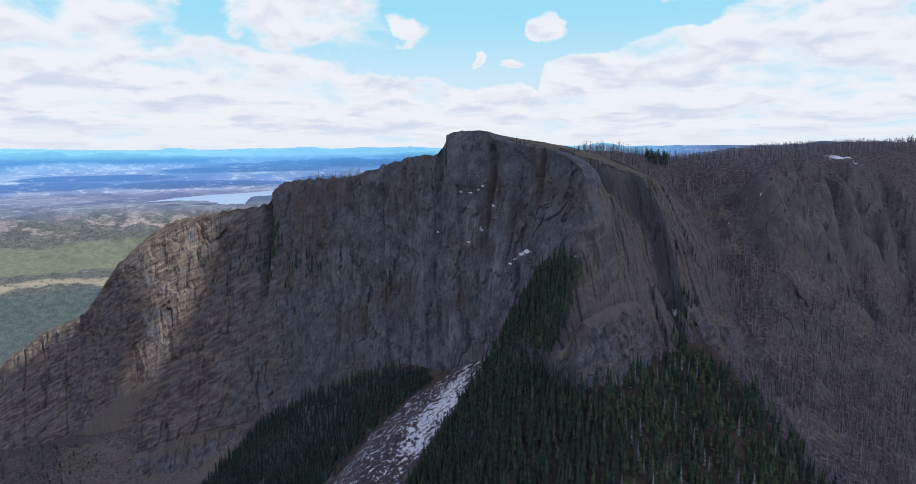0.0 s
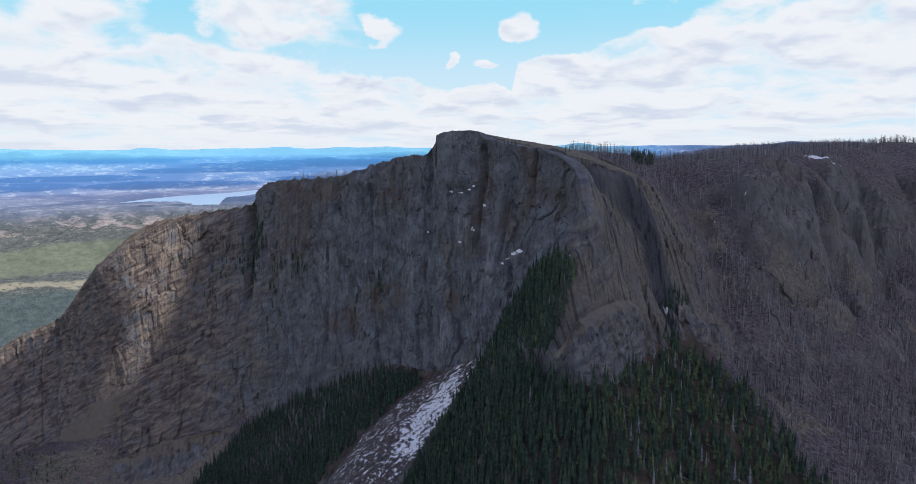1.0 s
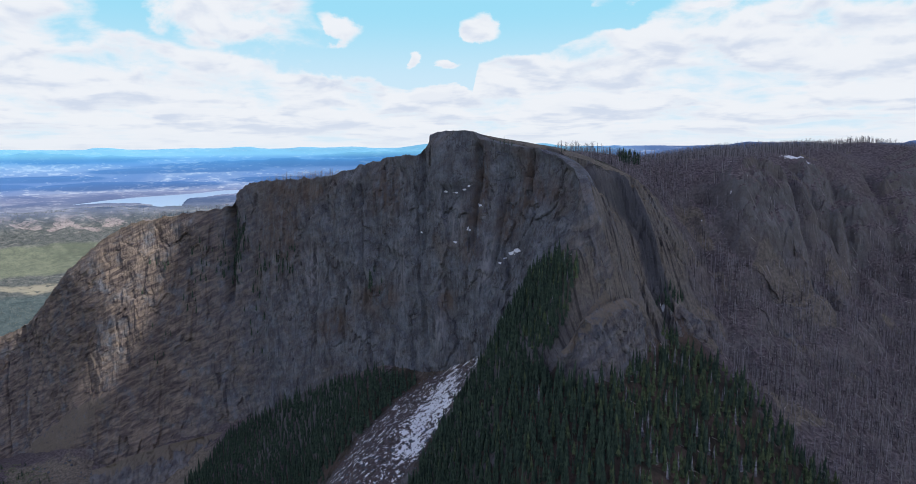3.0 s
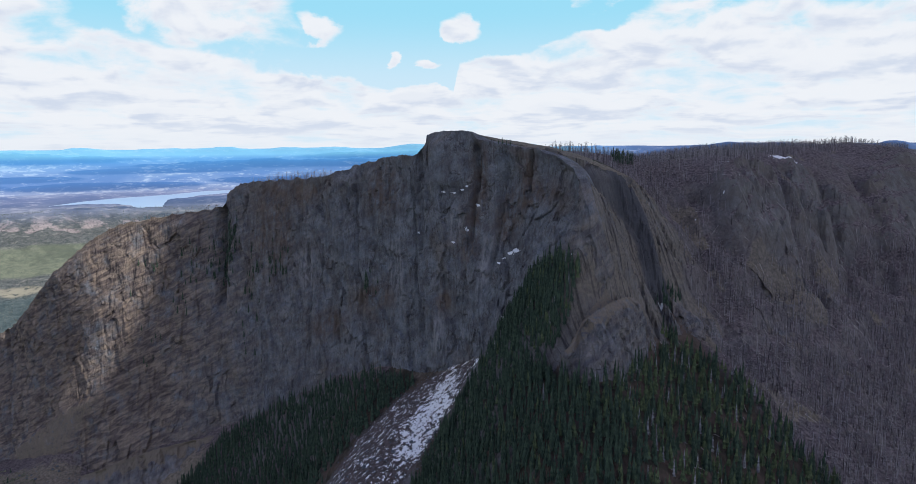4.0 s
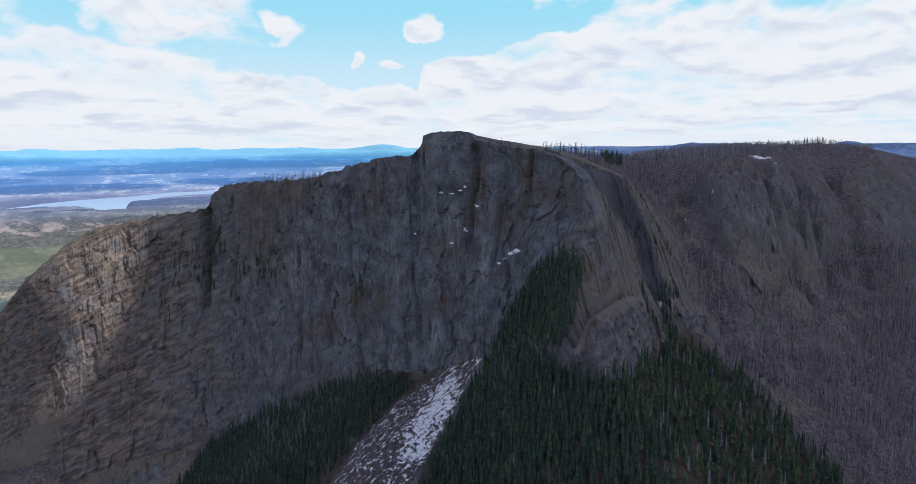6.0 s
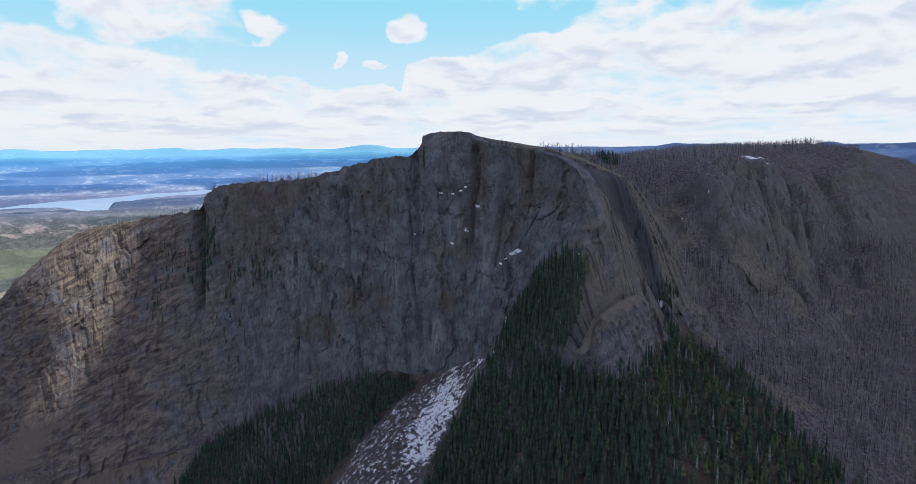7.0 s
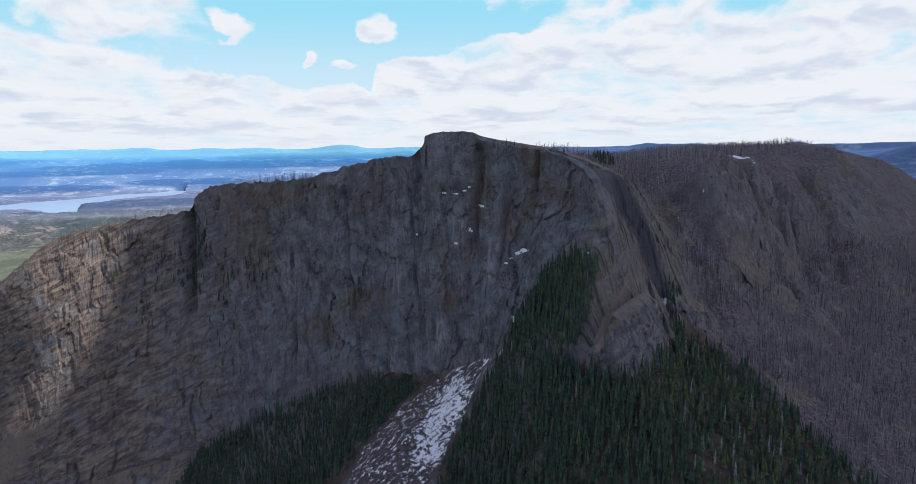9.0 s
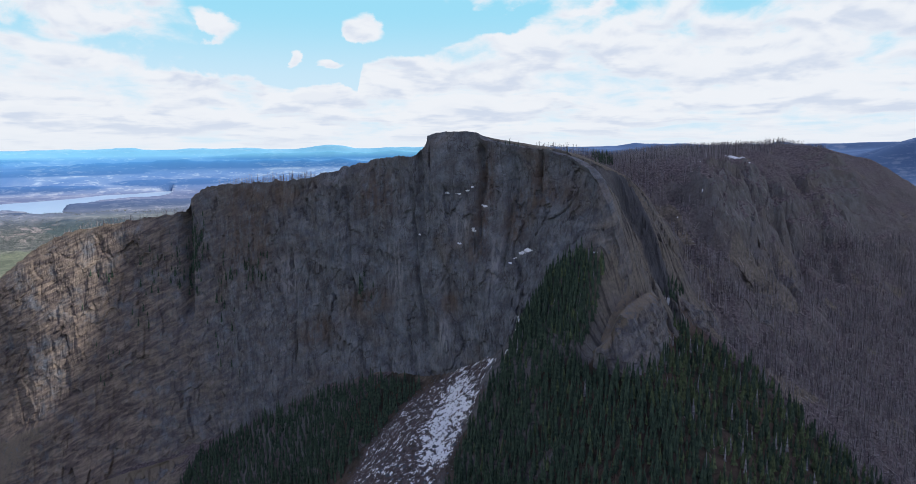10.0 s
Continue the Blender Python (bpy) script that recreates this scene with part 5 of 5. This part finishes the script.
for x, y, z, s, w in grey_a:
    v, f = GREY[trng.randrange(4)]
    top = new("dead_conifer")
    part("trunk", raw_mesh("trunk", stick_shape(1.0, 0.014, 0.004, 4)[0], stick_shape(1.0, 0.014, 0.004, 4)[1], M_LOG), top)
    tv, tf = crown_shape(trng, 1.0, 0.10, 13, 7, 0.3, 0.06)
    part("crown", raw_mesh("crown", tv, tf, M_GREY), top, "grey leafless crown")
    top.matrix_basis = Matrix.Translation((x, y, z)) @ Matrix.Diagonal((s, s, s, 1))
    tagged(top, "grey dead conifer standing among green trees", "dead tree", "dead conifers on the ridge")

# woods of the valley floor
vx_, vy_, vz_, open_land, rocky = valley
rows_, cols_ = nrng.integers(32, 200, 52000), nrng.integers(20, 330, 52000)
fit_ = nrng.uniform(0, 1, 52000) > np.clip(1.25 * open_land[rows_, cols_] + 1.6 * rocky[rows_, cols_] + 0.5 * (fbm(vx_[rows_, cols_] / 120, vy_[rows_, cols_] / 90, rows_ * 0.0, 3, 0.5, 87) > 0.15), 0, 0.985)
rows_, cols_ = rows_[fit_], cols_[fit_]
jx, jy = nrng.uniform(-5, 5, len(rows_)), nrng.uniform(-5, 5, len(rows_))
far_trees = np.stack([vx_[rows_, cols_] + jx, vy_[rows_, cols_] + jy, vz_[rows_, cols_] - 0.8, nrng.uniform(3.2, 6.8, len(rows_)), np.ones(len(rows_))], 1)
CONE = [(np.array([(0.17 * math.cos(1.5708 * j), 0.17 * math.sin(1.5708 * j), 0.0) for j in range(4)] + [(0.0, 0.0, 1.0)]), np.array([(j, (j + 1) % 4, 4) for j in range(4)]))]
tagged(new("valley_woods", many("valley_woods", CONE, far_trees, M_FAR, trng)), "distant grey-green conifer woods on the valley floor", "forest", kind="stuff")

# burnt snags
SNAG = [join(stick_shape(1.0, 0.026, 0.009, 4, 0.008, trng), twig_shape(trng, 1.0, 12, 0.11, 0.2, 0.009)) for _ in range(8)]


def snag_keep(x, y):
    n1 = fbm(x / 40, y / 40, x * 0, 3, 0.5, 101)
    gx2 = (ground(x + 3, y) - ground(x - 3, y)) / 6
    gy2 = (ground(x, y + 3) - ground(x, y - 3)) / 6
    flat = 1 - step(1.2, 2.2, np.hypot(gx2, gy2))
    bare = np.max([soft_inside(x, y, q, 14.0) for q in DOMES], 0)
    return np.clip(0.62 + 0.9 * n1, 0.12, 1) * (0.4 + 0.6 * flat) * (1 - 0.92 * bare)


SNAG_SLOPE = [(208, 552), (206, 505), (204, 452), (218, 400), (240, 330), (420, 300), (700, 480), (900, 800), (640, 760), (520, 740), (430, 720), (340, 690), (280, 650), (250, 610)]
SNAG_PLATEAU = [(140, 700), (165, 650), (215, 615), (260, 640), (330, 700), (450, 790), (560, 860), (700, 950), (880, 1045), (950, 1130), (700, 1250), (300, 1000), (130, 800)]
SNAG_LEFT = [(-120, 742), (-160, 786), (-225, 852), (-190, 900), (-90, 800)]
SNAG_SPUR = [(-265, 884), (-330, 902), (-412, 910), (-474, 912), (-560, 945), (-700, 965), (-680, 1010), (-420, 960), (-260, 920)]
sx, sy = scatter(SNAG_SLOPE, 4.0, nrng, snag_keep)
ux, uy = scatter(SNAG_PLATEAU, 6.2, nrng, lambda x, y: np.clip(0.8 + 0.4 * fbm(x / 50, y / 50, x * 0, 2, 0.5, 103), 0.2, 1))
ex_, ey_ = scatter([(122, 690), (150, 640), (235, 640), (300, 720), (330, 800), (150, 800)], 6.0, nrng)
lx, ly = scatter(SNAG_LEFT, 6.0, nrng)
wx, wy = scatter(SNAG_SPUR, 7.5, nrng)
snag_near = plant(sx, sy, 7.0, 13.5)
order = np.argsort(snag_near[:, 1])
tagged(new("burnt_forest", many("burnt_forest", SNAG, snag_near[order[140:]], M_SNAG, trng)), "bare grey burnt trunks covering the hillside", "burnt forest", kind="stuff")
tagged(new("plateau_snags", many("plateau_snags", SNAG, np.vstack([plant(ux, uy, 6.0, 12.5), plant(ex_, ey_, 4.0, 9.0), plant(wx, wy, 5.0, 10.0)]), M_SNAG, trng)), "burnt bare trunks standing on the plateau", "burnt forest", kind="stuff")


def single_snag(row, label, group):
    x, y, z, s, w = row
    top = new("burnt_snag")
    sv, sf = stick_shape(1.0, 0.019, 0.007, 5, 0.006, trng)
    part("trunk", raw_mesh("trunk", sv, sf, M_SNAG), top)
    tv, tf = twig_shape(trng, 1.0, 13, 0.10, 0.25, 0.007)
    tagged(part("branch_whorl", raw_mesh("branch_whorl", tv, tf, M_SNAG), top), kind="stuff")
    top.matrix_basis = Matrix.Translation((x, y, z)) @ Matrix.Rotation(trng.gauss(0, 0.05), 4, "X") @ Matrix.Diagonal((s, s, s, 1))
    tagged(top, label, "dead tree", group)


for row in snag_near[order[:140]]:
    single_snag(row, "burnt bare tree trunk standing on dry slope", "burnt snags on the slope")
for row in plant(lx, ly, 6.0, 14.0):
    single_snag(row, "thin burnt trunk standing on the cliff top", "burnt snags on the cliff top")


# fallen logs
def log_mesh(name, places, rng):
    vs, fs, k = [], [], 0
    for x, y in places:
        ln, r = rng.uniform(3, 8.5), rng.uniform(0.16, 0.32)
        an = rng.gauss(-0.9, 0.7)
        dx, dy = math.cos(an) * ln / 2, math.sin(an) * ln / 2
        p0 = np.array((x - dx, y - dy, float(ground(x - dx, y - dy)) + r))
        p1 = np.array((x + dx, y + dy, float(ground(x + dx, y + dy)) + r))
        ax_ = (p1 - p0) / np.linalg.norm(p1 - p0)
        side = np.cross(ax_, (0, 0, 1))
        side /= np.linalg.norm(side) + 1e-9
        upv = np.cross(side, ax_)
        for p, rr in ((p0, r), (p1, r * 0.5)):
            for j in range(5):
                vs.append(p + rr * (math.cos(1.2566 * j) * side + math.sin(1.2566 * j) * upv))
        for j in range(5):
            a1, b1 = k + j, k + (j + 1) % 5
            fs += [(a1, b1, b1 + 5), (a1, b1 + 5, a1 + 5)]
        fs += [(k, k + 2, k + 1), (k, k + 3, k + 2), (k, k + 4, k + 3), (k + 5, k + 6, k + 7), (k + 5, k + 7, k + 8), (k + 5, k + 8, k + 9)]
        k += 10
    return raw_mesh(name, vs, fs, M_LOG)


fx, fy = scatter(SNAG_SLOPE, 9.5, nrng)
logs = list(zip(fx, fy))
logs.sort(key=lambda q: q[1])
for q in logs[:70]:
    tagged(new("fallen_log", log_mesh("fallen_log", [q], trng)), "bleached fallen tree trunk lying on burnt slope", "log", "fallen logs on the slope")
gx_, gy_ = scatter(FOREST_A, 16.0, nrng, lambda x, y: step(70, 100, x))
tagged(new("fallen_logs", log_mesh("fallen_logs", logs[70:] + list(zip(gx_, gy_)), trng)), "bleached fallen trunks scattered over the slopes", "logs", kind="stuff")


# boulders and stones of the chute
def stone_shape(rng):
    bm = bmesh.new()
    bmesh.ops.create_icosphere(bm, subdivisions=1, radius=1.0)
    for v in bm.verts:
        v.co *= rng.uniform(0.7, 1.2)
        v.co.z *= 0.7
    bm.verts.index_update()
    sv, sf = np.array([v.co[:] for v in bm.verts]), np.array([[v.index for v in f.verts] for f in bm.faces])
    bm.free()
    return sv, sf


STONE = [stone_shape(trng) for _ in range(8)]
cx, cy = scatter(SNOW_CHUTE, 3.4, nrng)
tx, ty = scatter([(-540, 840), (-450, 832), (-400, 780), (-400, 700), (-500, 720)], 6.0, nrng)
qx, qy = np.concatenate([cx, tx]), np.concatenate([cy, ty])
stones = np.stack([qx, qy, ground(qx, qy) + 0.1, 0.35 + 1.1 * nrng.beta(1.2, 4, len(qx)), np.ones(len(qx))], 1)
tagged(new("talus_stones", many("talus_stones", STONE, stones, M_CLIFF, trng)), "loose dark talus stones in the snowy chute", "stones", kind="stuff")

# single boulders
ox, oy = scatter(SNOW_CHUTE, 11.0, nrng)
o2x, o2y = scatter([(-520, 830), (-440, 822), (-390, 770), (-400, 700), (-480, 720)], 16.0, nrng)
for x, y in list(zip(ox, oy))[:70] + list(zip(o2x, o2y))[:50]:
    sv, sf = stone_shape(trng)
    k = trng.uniform(1.0, 2.4)
    ob = new("boulder", raw_mesh("boulder", sv * k, sf, M_CLIFF))
    ob.matrix_basis = Matrix.Translation((x, y, float(ground(x, y)) + 0.2 * k)) @ Matrix.Rotation(trng.uniform(0, 6.28), 4, "Z")
    tagged(ob, "angular dark rock boulder lying on scree", "boulder", "boulders on the scree")

# shrubs at the foot of the sunlit buttress
CLUMP = [join(*[(lambda q: (q[0] * 0.5 + np.array([trng.uniform(-0.6, 0.6), trng.uniform(-0.6, 0.6), trng.uniform(0.2, 0.9)]), q[1]))(stone_shape(trng)) for _ in range(7)]) for _ in range(5)]
hx, hy = scatter(SHRUBS, 3.6, nrng, lambda x, y: np.clip(0.55 + 1.3 * fbm(x / 28, y / 28, x * 0, 3, 0.55, 113), 0.03, 0.95) * soft_inside(x, y, SHRUBS, 40.0))
tagged(new("shrub_thicket", many("shrub_thicket", CLUMP, plant(hx, hy, 0.7, 2.0), M_SHRUB, trng)), "pale green spring shrubs below the rock wall", "shrubs", kind="stuff")
kx, ky = scatter(SHRUBS, 11.0, nrng, lambda x, y: 0.5 + fbm(x / 30, y / 30, x * 0, 2, 0.5, 111))
stand_singly(plant(kx, ky, 5.0, 11.0), SPRUCE, M_SPRUCE, "low_spruce", "dark spruce among shrubs below rock wall", "spruces among the shrubs")

# spruces on the ledges of the cliff: share of length, share of height, spread of both, number
U_CLEFT = 0.520
ledge_rows = []
for u0, v0, du, dv, count in ((U_CLEFT, 0.23, 0.012, 0.075, 150), (0.500, 0.18, 0.02, 0.05, 10), (0.575, 0.40, 0.012, 0.04, 12), (0.555, 0.50, 0.012, 0.05, 9), (0.60, 0.36, 0.008, 0.03, 7), (0.465, 0.36, 0.010, 0.05, 9), (0.44, 0.20, 0.03, 0.05, 14), (0.726, 0.56, 0.006, 0.03, 10), (0.607, 0.38, 0.010, 0.045, 16), (0.57, 0.68, 0.012, 0.05, 8), (0.43, 0.55, 0.012, 0.05, 7)):
    for _ in range(count):
        i = int(np.clip(trng.gauss(u0, du), 0.01, 0.98) * (NU - 1))
        j = 7 + int(np.clip(trng.gauss(v0, dv), 0.02, 0.95) * (NV - 1))
        x, y, z = CLIFF[j, i]
        ledge_rows.append((x, y, z - 0.8, trng.uniform(5.5, 12.0), trng.uniform(0.9, 1.3)))
stand_singly(ledge_rows, SPRUCE, M_SPRUCE, "ledge_spruce", "dark spruce clinging to a ledge of the cliff", "spruces on the cliff")

# small living trees left on the plateau's edge
for x, y, s in ((43, 573, 4.0), (48, 568, 5.0), (51, 565, 7.0), (54, 562, 5.5), (57, 560, 6.0), (98, 548, 4.5), (104, 560, 5.0), (132, 560, 4.0)):
    top = tree_kinds("small_spruce", SPRUCE[:1], M_SPRUCE, "small dark spruce on the grassy summit edge")[0]
    top.matrix_basis = Matrix.Translation((x, y, max(float(ground(x, y)), float(upper_height(x, y))) - 0.2)) @ Matrix.Rotation(trng.uniform(0, 6), 4, "Z")
    top.scale = (s, s, s)
cl_x, cl_y = scatter([(196, 680), (225, 690), (232, 715), (205, 712)], 4.0, nrng)
stand_singly(plant(cl_x, cl_y, 6.0, 13.0), SPRUCE, M_SPRUCE, "plateau_spruce", "dark living spruce among burnt plateau trunks", "living spruces on the plateau")
cl_x, cl_y = scatter([(160, 494), (180, 494), (192, 506), (176, 512)], 4.5, nrng)
stand_singly(plant(cl_x, cl_y, 6.0, 12.0), SPRUCE, M_SPRUCE, "gully_spruce", "dark spruce at the foot of the slab", "spruces in the gully")
